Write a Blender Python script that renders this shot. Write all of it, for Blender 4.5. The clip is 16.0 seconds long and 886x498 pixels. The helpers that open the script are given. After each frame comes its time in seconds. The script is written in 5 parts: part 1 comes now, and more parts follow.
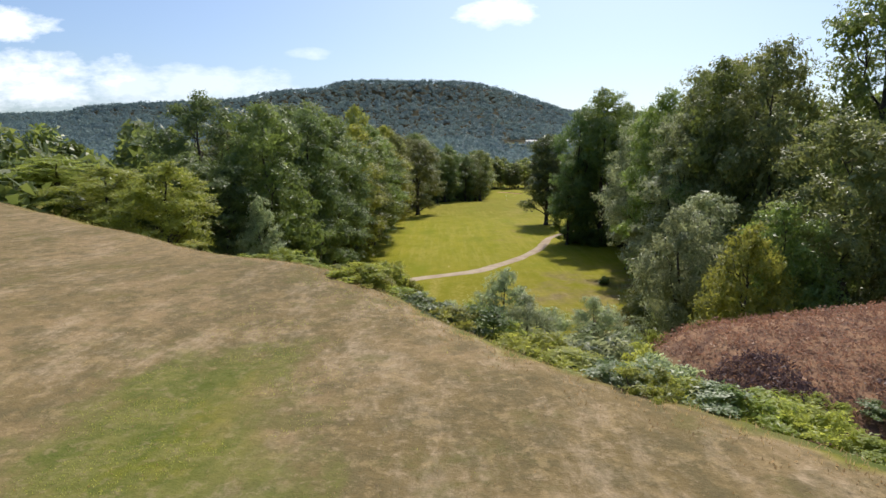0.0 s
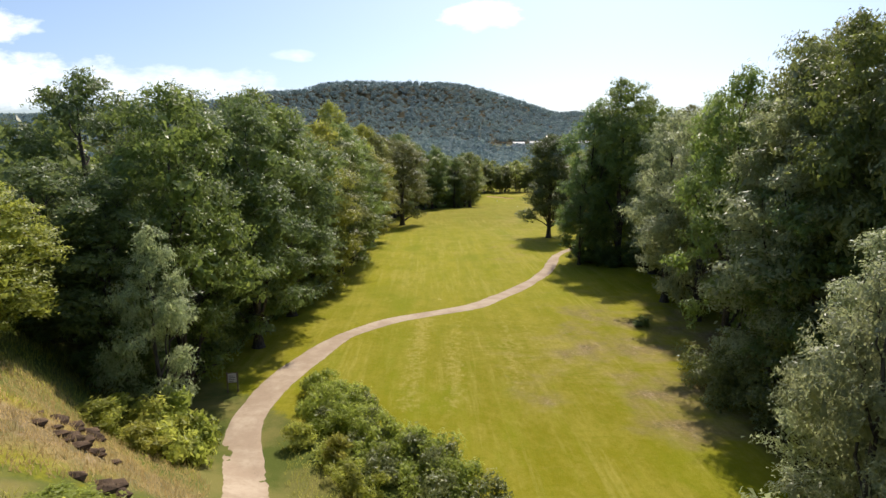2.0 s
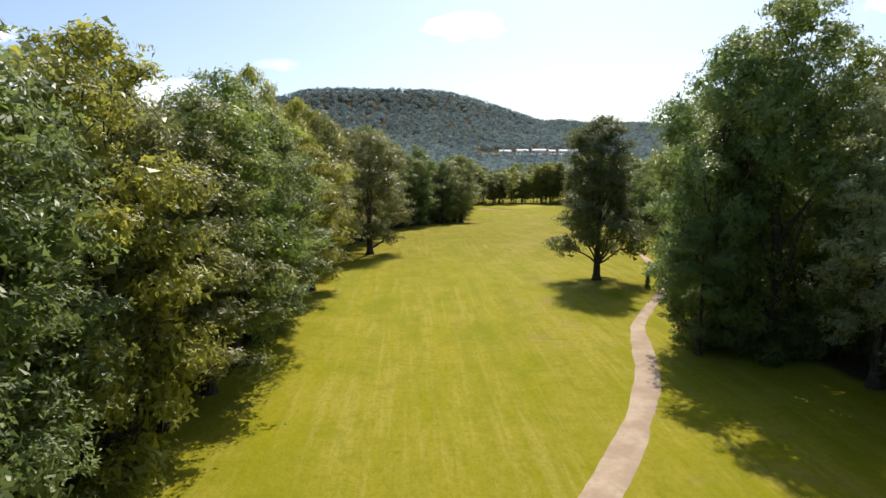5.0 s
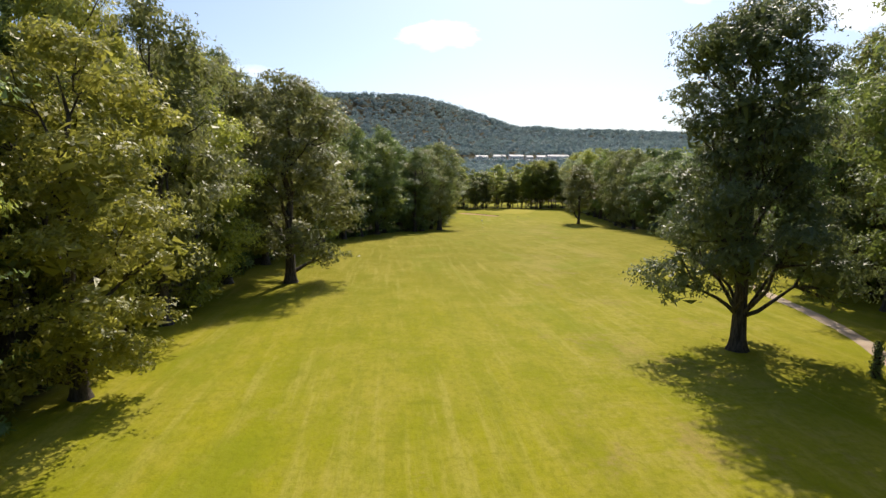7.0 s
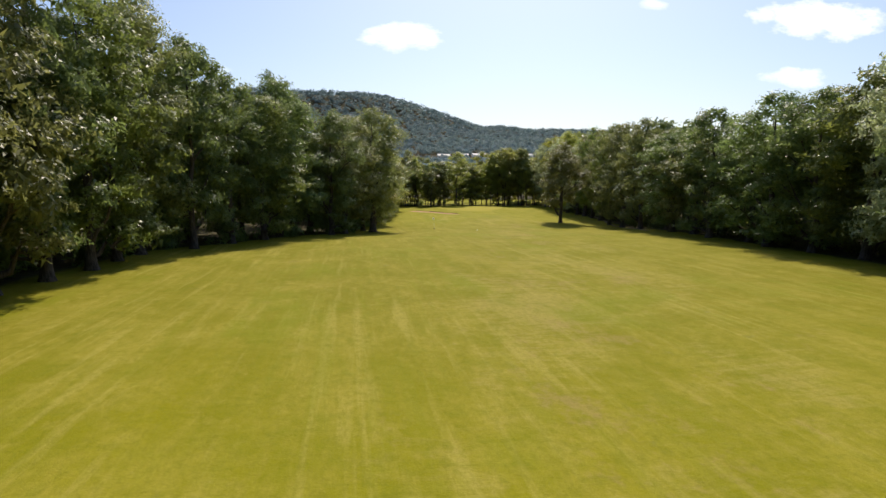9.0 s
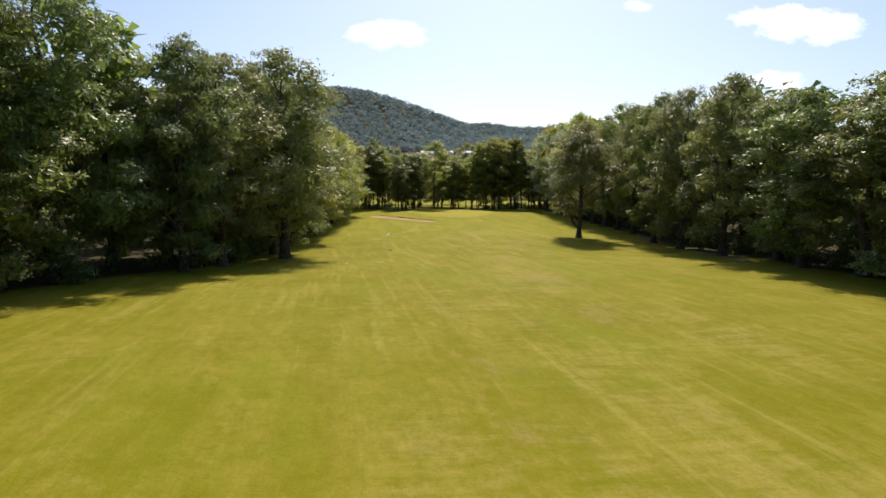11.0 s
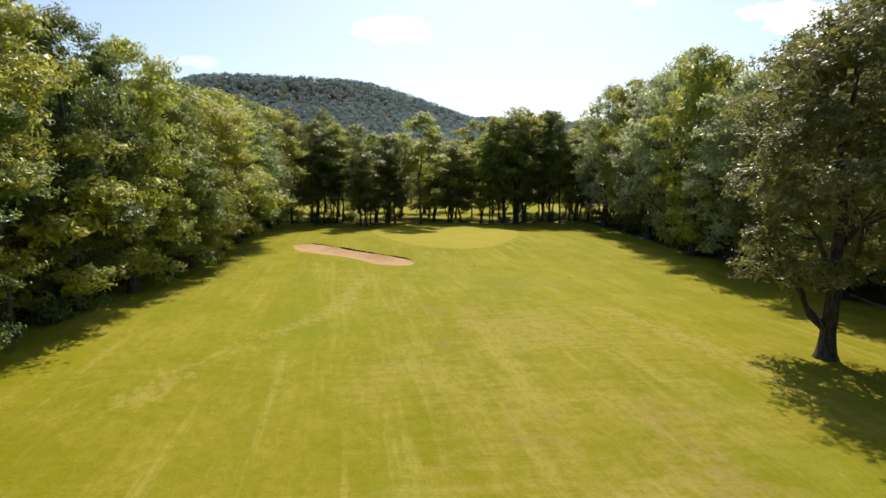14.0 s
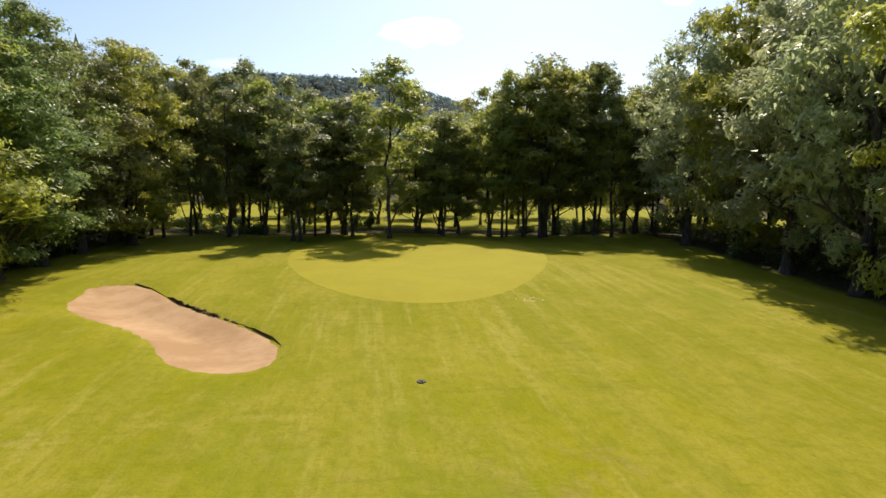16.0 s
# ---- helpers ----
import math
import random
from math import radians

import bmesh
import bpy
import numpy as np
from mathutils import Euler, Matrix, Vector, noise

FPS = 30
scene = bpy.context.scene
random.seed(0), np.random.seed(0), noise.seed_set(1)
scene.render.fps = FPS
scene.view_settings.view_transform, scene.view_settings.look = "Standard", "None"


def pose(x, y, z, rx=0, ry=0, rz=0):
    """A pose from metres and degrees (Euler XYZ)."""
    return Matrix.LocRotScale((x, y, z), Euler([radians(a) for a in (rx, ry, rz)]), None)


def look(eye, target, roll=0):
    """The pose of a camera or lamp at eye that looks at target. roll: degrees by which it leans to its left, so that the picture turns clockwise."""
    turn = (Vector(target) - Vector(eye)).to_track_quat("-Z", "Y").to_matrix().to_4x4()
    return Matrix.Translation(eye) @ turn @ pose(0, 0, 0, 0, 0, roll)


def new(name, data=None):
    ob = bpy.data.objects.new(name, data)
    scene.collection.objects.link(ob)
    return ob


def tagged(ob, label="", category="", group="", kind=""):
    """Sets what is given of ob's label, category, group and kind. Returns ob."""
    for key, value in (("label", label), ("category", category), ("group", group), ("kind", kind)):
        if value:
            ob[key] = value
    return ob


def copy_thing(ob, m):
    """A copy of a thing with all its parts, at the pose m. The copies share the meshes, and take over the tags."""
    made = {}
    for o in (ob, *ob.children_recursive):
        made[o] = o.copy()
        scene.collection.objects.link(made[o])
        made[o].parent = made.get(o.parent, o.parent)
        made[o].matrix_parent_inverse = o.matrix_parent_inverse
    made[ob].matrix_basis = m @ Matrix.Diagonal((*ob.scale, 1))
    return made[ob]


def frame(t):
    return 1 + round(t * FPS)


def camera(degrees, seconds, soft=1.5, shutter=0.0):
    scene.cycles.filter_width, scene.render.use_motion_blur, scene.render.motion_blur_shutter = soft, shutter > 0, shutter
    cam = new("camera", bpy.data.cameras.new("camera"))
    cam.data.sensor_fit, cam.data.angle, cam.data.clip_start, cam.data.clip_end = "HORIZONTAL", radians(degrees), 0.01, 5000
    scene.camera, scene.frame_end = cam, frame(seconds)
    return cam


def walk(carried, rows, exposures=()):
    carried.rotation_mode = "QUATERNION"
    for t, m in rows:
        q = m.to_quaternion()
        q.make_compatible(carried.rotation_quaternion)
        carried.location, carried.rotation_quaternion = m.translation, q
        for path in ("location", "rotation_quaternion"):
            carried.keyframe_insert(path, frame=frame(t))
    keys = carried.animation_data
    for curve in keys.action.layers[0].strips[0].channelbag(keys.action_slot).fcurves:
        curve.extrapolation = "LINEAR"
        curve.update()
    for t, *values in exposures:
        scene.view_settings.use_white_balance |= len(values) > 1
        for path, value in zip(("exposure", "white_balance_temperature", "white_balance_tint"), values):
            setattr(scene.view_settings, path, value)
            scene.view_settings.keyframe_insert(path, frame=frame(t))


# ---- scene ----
cam = camera(74.1, 16.0)
PATH = [
    (0, pose(0.18, 15.13, 24.65, 81, 0, 0)),
    (0.5, pose(0.18, 19.02, 24.72, 81, 0.05, -0.31)),
    (1, pose(0.18, 23.12, 24.75, 81.1, 0.02, -0.51)),
    (1.5, pose(-0.05, 27.7, 24.94, 81.2, 0.06, -0.92)),
    (2, pose(-0.05, 32.46, 24.87, 81.2, 0.09, -1.33)),
    (2.5, pose(-0.05, 37.71, 24.94, 81.3, 0.13, -1.74)),
    (3, pose(-0.05, 44.07, 24.84, 81.41, 0.18, -2.05)),
    (3.5, pose(0.18, 51.27, 24.39, 81.61, 0.25, -2.27)),
    (4, pose(0.4, 59, 24.3, 81.81, 0.33, -2.38)),
    (6.3, look((1.486, 101.227, 20.894), (1.637, 103.205, 20.635), 0.5)),
    (6.5, look((1.757, 105.322, 20.565), (1.917, 107.299, 20.31), 0.5)),
    (7, look((2.931, 115.45, 19.464), (3.118, 117.425, 19.215), 0.3)),
    (7.5, look((4.707, 125.147, 18.459), (4.926, 127.119, 18.213), 0.2)),
    (8, look((7.259, 134.77, 17.529), (7.505, 136.74, 17.284), 0.3)),
    (8.5, look((9.406, 144.074, 16.407), (9.682, 146.04, 16.166), 0.4)),
    (9, look((11.612, 154.15, 15.843), (11.919, 156.112, 15.6), 0.2)),
    (9.5, look((13.627, 164.064, 15.295), (13.964, 166.02, 15.051), 0.4)),
    (10, look((16.045, 173.883, 14.94), (16.398, 175.836, 14.695), 0.5)),
    (10.2, look((16.925, 177.723, 14.876), (17.284, 179.675, 14.633), 0.6)),
    (12.3, look((26.121, 216.833, 15.637), (26.476, 218.785, 15.38), 0.9)),
    (12.5, look((26.996, 220.673, 15.636), (27.348, 222.625, 15.379), 0.8)),
    (13, look((29.021, 230.312, 15.48), (29.368, 232.264, 15.221), 0.8)),
    (13.5, look((31.044, 240.221, 15.196), (31.387, 242.174, 14.935), 0.6)),
    (14, look((33.056, 250.413, 14.882), (33.398, 252.367, 14.621), 0.7)),
    (14.5, look((35.134, 259.879, 14.259), (35.471, 261.833, 13.999), 0.5)),
    (15, look((37.384, 268.606, 13.734), (37.719, 270.561, 13.477), 0.6)),
    (15.5, look((40.121, 276.614, 13.423), (40.44, 278.572, 13.167), 0.6)),
    (16, look((43.403, 284.041, 13.137), (43.653, 286.008, 12.88), 0.9)),
]
LIGHT = [(0, 0.36, 6150, 10), (1, 0.46, 6200, 11), (2.5, 0.60, 6450, 12), (4, 0.64, 6500, 12), (8, 0.54, 6500, 12), (9, 0.40, 6500, 13),
         (10.2, 0.44, 6550, 14), (12.5, 0.54, 6600, 11), (14, 0.62, 6700, 10), (16, 0.64, 6750, 10)]
walk(cam, PATH, LIGHT)

# ---------------------------------------------------------------- world, sun
SUN_AZ, SUN_EL = radians(17.0), radians(49)          # clockwise from +y, above the horizon
SUN_WAY = Vector((math.sin(SUN_AZ) * math.cos(SUN_EL), math.cos(SUN_AZ) * math.cos(SUN_EL), math.sin(SUN_EL)))

world = bpy.data.worlds.new("sky")
scene.world = world
world.use_nodes = True


def build_sky():
    nt = world.node_tree
    nt.nodes.clear()
    N, L = nt.nodes, nt.links
    out = N.new("ShaderNodeOutputWorld")
    bg = N.new("ShaderNodeBackground")
    sky = N.new("ShaderNodeTexSky")
    sky.sky_type = "NISHITA"
    sky.sun_disc = False
    sky.sun_elevation, sky.sun_rotation = SUN_EL, SUN_AZ
    sky.altitude, sky.air_density, sky.dust_density, sky.ozone_density = 300, 1.0, 2.2, 4.0
    bg.inputs["Strength"].default_value = 0.103
    coord = N.new("ShaderNodeTexCoord")
    sep = N.new("ShaderNodeSeparateXYZ")
    L.new(coord.outputs["Generated"], sep.inputs[0])

    def m(op, a, b=None, clamp=False):
        n = N.new("ShaderNodeMath")
        n.operation, n.use_clamp = op, clamp
        for i, v in enumerate((a, b)):
            if v is None:
                continue
            if isinstance(v, (int, float)):
                n.inputs[i].default_value = v
            else:
                L.new(v, n.inputs[i])
        return n.outputs[0]

    ahead = m("MAXIMUM", sep.outputs["Y"], 0.05)
    u, v = m("DIVIDE", sep.outputs["X"], ahead), m("DIVIDE", sep.outputs["Z"], ahead)
    comb = N.new("ShaderNodeCombineXYZ")
    L.new(u, comb.inputs[0])
    L.new(m("MULTIPLY", v, 2.2), comb.inputs[1])
    fine = N.new("ShaderNodeTexNoise")
    fine.inputs["Scale"].default_value, fine.inputs["Detail"].default_value = 16, 7
    fine.inputs["Roughness"].default_value = 0.62
    L.new(comb.outputs[0], fine.inputs["Vector"])
    wob = m("MULTIPLY", m("SUBTRACT", fine.outputs["Fac"], 0.5), 3.4)
    total = None
    # centre across, centre up, half width, half height, density
    for cu, cv, a, b, k in ((0.09, 0.228, 0.062, 0.024, 1.0), (-0.70, 0.21, 0.075, 0.028, 1.0),
                            (-0.76, 0.125, 0.26, 0.05, 0.85), (-0.45, 0.115, 0.22, 0.035, 0.55),
                            (0.86, 0.29, 0.13, 0.035, 1.0), (0.82, 0.185, 0.065, 0.018, 0.9),
                            (0.53, 0.30, 0.03, 0.010, 0.6), (0.36, 0.33, 0.035, 0.012, 0.8),
                            (-0.22, 0.165, 0.04, 0.010, 0.4)):
        du, dv = m("DIVIDE", m("SUBTRACT", u, cu), a), m("DIVIDE", m("SUBTRACT", v, cv), b)
        r = m("ADD", m("MULTIPLY", du, du), m("MULTIPLY", dv, dv))
        c = m("MULTIPLY", m("MULTIPLY", m("SUBTRACT", m("ADD", 1.15, wob), r, True), 0.85), k)
        total = c if total is None else m("MAXIMUM", total, c)
    front = m("GREATER_THAN", sep.outputs["Y"], 0.06)
    total = m("MULTIPLY", total, front)
    mix = N.new("ShaderNodeMix")
    mix.data_type = "RGBA"
    L.new(total, mix.inputs["Factor"])
    L.new(sky.outputs[0], mix.inputs["A"])
    mix.inputs["B"].default_value = (9.9, 10.0, 10.2, 1)
    L.new(mix.outputs["Result"], bg.inputs["Color"])
    L.new(bg.outputs[0], out.inputs[0])


build_sky()
sun = new("sun", bpy.data.lights.new("sun", "SUN"))
sun.data.energy, sun.data.angle, sun.data.color = 3.95, radians(0.53), (1.0, 0.90, 0.76)
sun.matrix_world = look(SUN_WAY * 100, (0, 0, 0))

# ---------------------------------------------------------------- materials


class Nodes:
    """A short hand for shader node trees."""

    def __init__(self, name):
        self.mat = bpy.data.materials.new(name)
        self.mat.use_nodes = True
        self.nt = self.mat.node_tree
        self.nt.nodes.clear()
        self.out = self.add("ShaderNodeOutputMaterial")
        self.where = self.add("ShaderNodeNewGeometry").outputs["Position"]

    def add(self, kind):
        return self.nt.nodes.new(kind)

    def link(self, a, b):
        if isinstance(a, (int, float)):
            b.default_value = a
        elif isinstance(a, tuple):
            b.default_value = (*a, 1) if len(a) == 3 and b.type == "RGBA" else a
        else:
            self.nt.links.new(a, b)

    def math(self, op, a, b=0.0, clamp=False):
        n = self.add("ShaderNodeMath")
        n.operation, n.use_clamp = op, clamp
        self.link(a, n.inputs[0])
        self.link(b, n.inputs[1])
        return n.outputs[0]

    def mix(self, f, a, b):
        n = self.add("ShaderNodeMix")
        n.data_type = "RGBA"
        self.link(f, n.inputs["Factor"])
        self.link(a, n.inputs["A"])
        self.link(b, n.inputs["B"])
        return n.outputs["Result"]

    def noise(self, scale, detail=4, rough=0.6, turn=0.0, stretch=(1, 1, 1), vector=None):
        mp = self.add("ShaderNodeMapping")
        mp.inputs["Rotation"].default_value = (0, 0, radians(turn))
        mp.inputs["Scale"].default_value = stretch
        self.link(vector or self.where, mp.inputs["Vector"])
        n = self.add("ShaderNodeTexNoise")
        n.inputs["Scale"].default_value, n.inputs["Detail"].default_value = scale, detail
        n.inputs["Roughness"].default_value = rough
        self.link(mp.outputs[0], n.inputs["Vector"])
        return n.outputs["Fac"]

    def ramp(self, f, lo, hi):
        n = self.add("ShaderNodeMapRange")
        n.interpolation_type = "SMOOTHSTEP"
        self.link(f, n.inputs["Value"])
        n.inputs["From Min"].default_value, n.inputs["From Max"].default_value = lo, hi
        return n.outputs[0]

    def attr(self, name):
        n = self.add("ShaderNodeAttribute")
        n.attribute_name = name
        return n.outputs["Fac"]

    def bump(self, height, strength, distance):
        n = self.add("ShaderNodeBump")
        n.inputs["Strength"].default_value, n.inputs["Distance"].default_value = strength, distance
        self.link(height, n.inputs["Height"])
        return n.outputs[0]

    def surface(self, color, rough=0.8, normal=None, metal=0.0, spec=0.3):
        p = self.add("ShaderNodeBsdfPrincipled")
        self.link(color, p.inputs["Base Color"])
        self.link(rough, p.inputs["Roughness"])
        p.inputs["Metallic"].default_value = metal
        p.inputs["Specular IOR Level"].default_value = spec
        if normal is not None:
            self.link(normal, p.inputs["Normal"])
        self.nt.links.new(p.outputs[0], self.out.inputs[0])
        return self.mat


def leaf_material(name, dark, light, glow=0.45, gloss=0.25):
    """Leaves: matt and glossy on top, letting the sun through; each tree and each leaf a little different."""
    n = Nodes(name)
    info = n.add("ShaderNodeObjectInfo").outputs["Random"]
    island = n.add("ShaderNodeNewGeometry").outputs["Random Per Island"]
    patch = n.noise(0.35, 2)
    f = n.math("ADD", n.math("MULTIPLY", island, 0.5), n.math("MULTIPLY", patch, 0.6))
    c = n.mix(n.math("SUBTRACT", f, 0.05, True), dark, light)
    hsv = n.add("ShaderNodeHueSaturation")
    n.link(n.math("ADD", 0.492, n.math("MULTIPLY", info, 0.025)), hsv.inputs["Hue"])
    n.link(n.math("ADD", 0.8, n.math("MULTIPLY", info, 0.35)), hsv.inputs["Value"])
    n.link(c, hsv.inputs["Color"])
    p = n.add("ShaderNodeBsdfPrincipled")
    n.link(hsv.outputs[0], p.inputs["Base Color"])
    p.inputs["Roughness"].default_value = 0.46
    p.inputs["Specular IOR Level"].default_value = gloss
    t = n.add("ShaderNodeBsdfTranslucent")
    warm = n.add("ShaderNodeHueSaturation")
    warm.inputs["Hue"].default_value, warm.inputs["Saturation"].default_value = 0.49, 1.0
    warm.inputs["Value"].default_value = 2.2
    n.link(hsv.outputs[0], warm.inputs["Color"])
    n.link(warm.outputs[0], t.inputs["Color"])
    s = n.add("ShaderNodeMixShader")
    s.inputs[0].default_value = glow
    n.nt.links.new(p.outputs[0], s.inputs[1])
    n.nt.links.new(t.outputs[0], s.inputs[2])
    n.nt.links.new(s.outputs[0], n.out.inputs[0])
    return n.mat


LEAF_DARK = leaf_material("leaf_dark_green", (0.060, 0.095, 0.028), (0.190, 0.242, 0.069), 0.39, 0.45)
LEAF_OAK = leaf_material("leaf_old_oak", (0.046, 0.065, 0.022), (0.156, 0.172, 0.054), 0.30, 0.45)
LEAF_MID = leaf_material("leaf_mid_green", (0.070, 0.105, 0.023), (0.224, 0.272, 0.061), 0.38, 0.45)
LEAF_YELLOW = leaf_material("leaf_yellow_green", (0.130, 0.155, 0.026), (0.375, 0.378, 0.065), 0.40, 0.45)
LEAF_OLIVE = leaf_material("leaf_olive", (0.081, 0.098, 0.030), (0.239, 0.250, 0.078), 0.36, 0.45)
LEAF_AIRY = leaf_material("leaf_thin_crown", (0.110, 0.134, 0.030), (0.326, 0.340, 0.076), 0.49, 0.45)
LEAF_GREY = leaf_material("leaf_grey_green", (0.112, 0.140, 0.062), (0.395, 0.425, 0.215), 0.42, 0.5)
LEAF_PALE = leaf_material("leaf_pale_blossom", (0.26, 0.26, 0.19), (0.66, 0.63, 0.55), 0.4)
LEAF_BRAMBLE = leaf_material("leaf_bramble", (0.125, 0.155, 0.026), (0.34, 0.36, 0.070), 0.48)
LEAF_BROOM = leaf_material("leaf_broom", (0.170, 0.185, 0.032), (0.40, 0.40, 0.080), 0.50)
LEAF_GRASS = leaf_material("grass_blade", (0.16, 0.18, 0.03), (0.40, 0.37, 0.085), 0.55, 0.2)
LEAF_DRY = leaf_material("dry_grass_blade", (0.24, 0.17, 0.07), (0.44, 0.325, 0.16), 0.35, 0.2)
LEAF_LING = leaf_material("dead_heather_sprig", (0.090, 0.064, 0.060), (0.225, 0.155, 0.140), 0.2, 0.1)
LEAF_HEATHER = leaf_material("heather_sprig", (0.19, 0.118, 0.085), (0.50, 0.310, 0.170), 0.25, 0.1)


def bark_material(name, a, b):
    n = Nodes(name)
    ridges = n.noise(2.2, 6, 0.7, stretch=(4, 4, 0.6))
    c = n.mix(n.ramp(ridges, 0.35, 0.65), a, b)
    return n.surface(c, 0.9, n.bump(ridges, 0.9, 0.06))


BARK = bark_material("bark_grey_brown", (0.035, 0.027, 0.020), (0.12, 0.10, 0.08))


def ground_material():
    """Grass of many states, blended by masks on the sheet's points."""
    n = Nodes("grass_ground")
    big, mid, small = n.noise(0.045, 4), n.noise(0.22, 5), n.noise(1.6, 6, 0.7)
    tiny = n.noise(11, 4, 0.75)
    streak = n.noise(0.8, 6, 0.7, 11, (1.0, 0.10, 1))
    line = n.noise(1.5, 5, 0.65, 10, (1.0, 0.045, 1))
    band = n.noise(0.42, 3, 0.5, 11, (1.0, 0.03, 1))
    speck = n.noise(4.2, 6, 0.78, 11, (1.0, 0.5, 1))
    tuft = n.noise(2.1, 5, 0.7, 11, (1.0, 0.7, 1))
    blot = n.noise(0.13, 5, 0.65, 11, (1.0, 0.45, 1))
    fair = n.mix(n.ramp(band, 0.36, 0.64), (0.212, 0.214, 0.003), (0.262, 0.250, 0.004))
    fair = n.mix(n.math("MULTIPLY", n.ramp(blot, 0.38, 0.66), 0.75), fair, (0.192, 0.206, 0.002))
    fair = n.mix(n.math("MULTIPLY", n.ramp(mid, 0.40, 0.74), 0.5), fair, (0.278, 0.256, 0.006))
    fair = n.mix(n.math("MULTIPLY", n.ramp(big, 0.48, 0.72), 0.4), fair, (0.278, 0.262, 0.006))
    fair = n.mix(n.math("MULTIPLY", n.attr("fresh"), n.math("ADD", 0.62, n.math("MULTIPLY", mid, 0.5)), True), fair, (0.166, 0.150, 0.003))
    worn = n.math("MULTIPLY", n.ramp(n.math("ADD", n.math("ADD", streak, tuft), n.math("MULTIPLY", mid, 1.3)), 1.32, 1.98), 0.6)
    fair = n.mix(worn, fair, (0.305, 0.265, 0.036))
    pale = n.math("MULTIPLY", n.ramp(n.math("ADD", line, n.math("MULTIPLY", big, 0.45)), 0.74, 0.92), 0.40)
    fair = n.mix(pale, fair, (0.37, 0.320, 0.075))
    green = n.math("MULTIPLY", n.ramp(n.math("ADD", n.noise(1.1, 5, 0.7, 9, (1.0, 0.06, 1)), n.math("MULTIPLY", tuft, 0.35)), 0.66, 0.88), 0.5)
    fair = n.mix(green, fair, (0.180, 0.190, 0.003))
    ripple = n.noise(1.3, 6, 0.72, 11, (0.35, 1.5, 1))
    fair = n.mix(n.math("MULTIPLY", n.ramp(ripple, 0.46, 0.32), 0.42), fair, (0.150, 0.162, 0.003))
    bare = n.math("SUBTRACT", n.math("MULTIPLY", n.attr("bare"), 0.20), 0.12)
    patch = n.math("ADD", n.noise(0.13, 7, 0.72, 20, (1.0, 0.6, 1)), n.math("ADD", bare, n.math("MULTIPLY", n.math("SUBTRACT", ripple, 0.5), 0.5)))
    fair = n.mix(n.math("MULTIPLY", n.ramp(patch, 0.52, 0.72), 0.55), fair, (0.335, 0.275, 0.072))
    earthy = n.math("ADD", n.noise(0.21, 6, 0.7, 50, (1.0, 0.7, 1)), n.math("ADD", bare, n.math("MULTIPLY", n.math("SUBTRACT", tuft, 0.5), 0.4)))
    fair = n.mix(n.math("MULTIPLY", n.ramp(earthy, 0.60, 0.78), 0.7), fair, (0.270, 0.200, 0.066))
    fair = n.mix(n.math("MULTIPLY", n.ramp(n.noise(0.10, 6, 0.66, 65, (1.0, 0.5, 1)), 0.53, 0.68), 0.65), fair, (0.172, 0.198, 0.003))
    clump = n.noise(0.75, 6, 0.72, 11, (1.0, 0.55, 1))
    fair = n.mix(n.math("MULTIPLY", n.ramp(clump, 0.53, 0.68), 0.45), fair, (0.305, 0.262, 0.044))
    fair = n.mix(n.math("MULTIPLY", n.ramp(clump, 0.47, 0.34), 0.40), fair, (0.150, 0.162, 0.003))
    worn_track = n.ramp(n.math("ADD", n.attr("track"), n.math("MULTIPLY", n.math("SUBTRACT", tuft, 0.5), 3.2)), 0.4, 0.95)
    fair = n.mix(n.math("MULTIPLY", worn_track, 0.36), fair, (0.38, 0.310, 0.10))
    fair = n.mix(n.math("MULTIPLY", n.ramp(speck, 0.44, 0.68), 0.55), fair, (0.160, 0.160, 0.004))
    dry = n.mix(n.ramp(mid, 0.35, 0.65), (0.270, 0.190, 0.096), (0.180, 0.132, 0.058))
    dry = n.mix(n.math("MULTIPLY", n.ramp(small, 0.44, 0.60), 0.7), dry, (0.125, 0.102, 0.050))
    straw = n.noise(5.5, 6, 0.8)
    dry = n.mix(n.math("MULTIPLY", n.ramp(straw, 0.52, 0.66), 0.6), dry, (0.385, 0.282, 0.165))
    bleach = n.math("ADD", n.noise(0.9, 6, 0.75, 40, (1.0, 0.35, 1)), n.math("MULTIPLY", straw, 0.4))
    dry = n.mix(n.math("MULTIPLY", n.ramp(bleach, 0.68, 0.92), 0.6), dry, (0.48, 0.365, 0.235))
    dry = n.mix(n.math("MULTIPLY", n.ramp(n.noise(9.0, 5, 0.8), 0.56, 0.68), 0.62), dry, (0.095, 0.072, 0.040))
    dry = n.mix(n.math("MULTIPLY", n.ramp(n.noise(2.6, 7, 0.78, 70), 0.52, 0.62), 0.55), dry, (0.36, 0.262, 0.130))
    dry = n.mix(n.math("MULTIPLY", n.ramp(n.noise(3.1, 7, 0.78, 80), 0.54, 0.64), 0.55), dry, (0.120, 0.092, 0.042))
    dry = n.mix(n.math("MULTIPLY", n.ramp(n.noise(0.7, 5, 0.7), 0.53, 0.66), 0.6), dry, (0.125, 0.115, 0.035))
    lush = n.mix(n.ramp(small, 0.4, 0.65), (0.085, 0.105, 0.018), (0.175, 0.165, 0.045))
    lush = n.mix(n.math("MULTIPLY", n.ramp(n.noise(5.5, 6, 0.8), 0.5, 0.64), 0.55), lush, (0.30, 0.235, 0.12))
    rough = n.mix(n.ramp(mid, 0.4, 0.62), (0.085, 0.105, 0.020), (0.17, 0.155, 0.045))
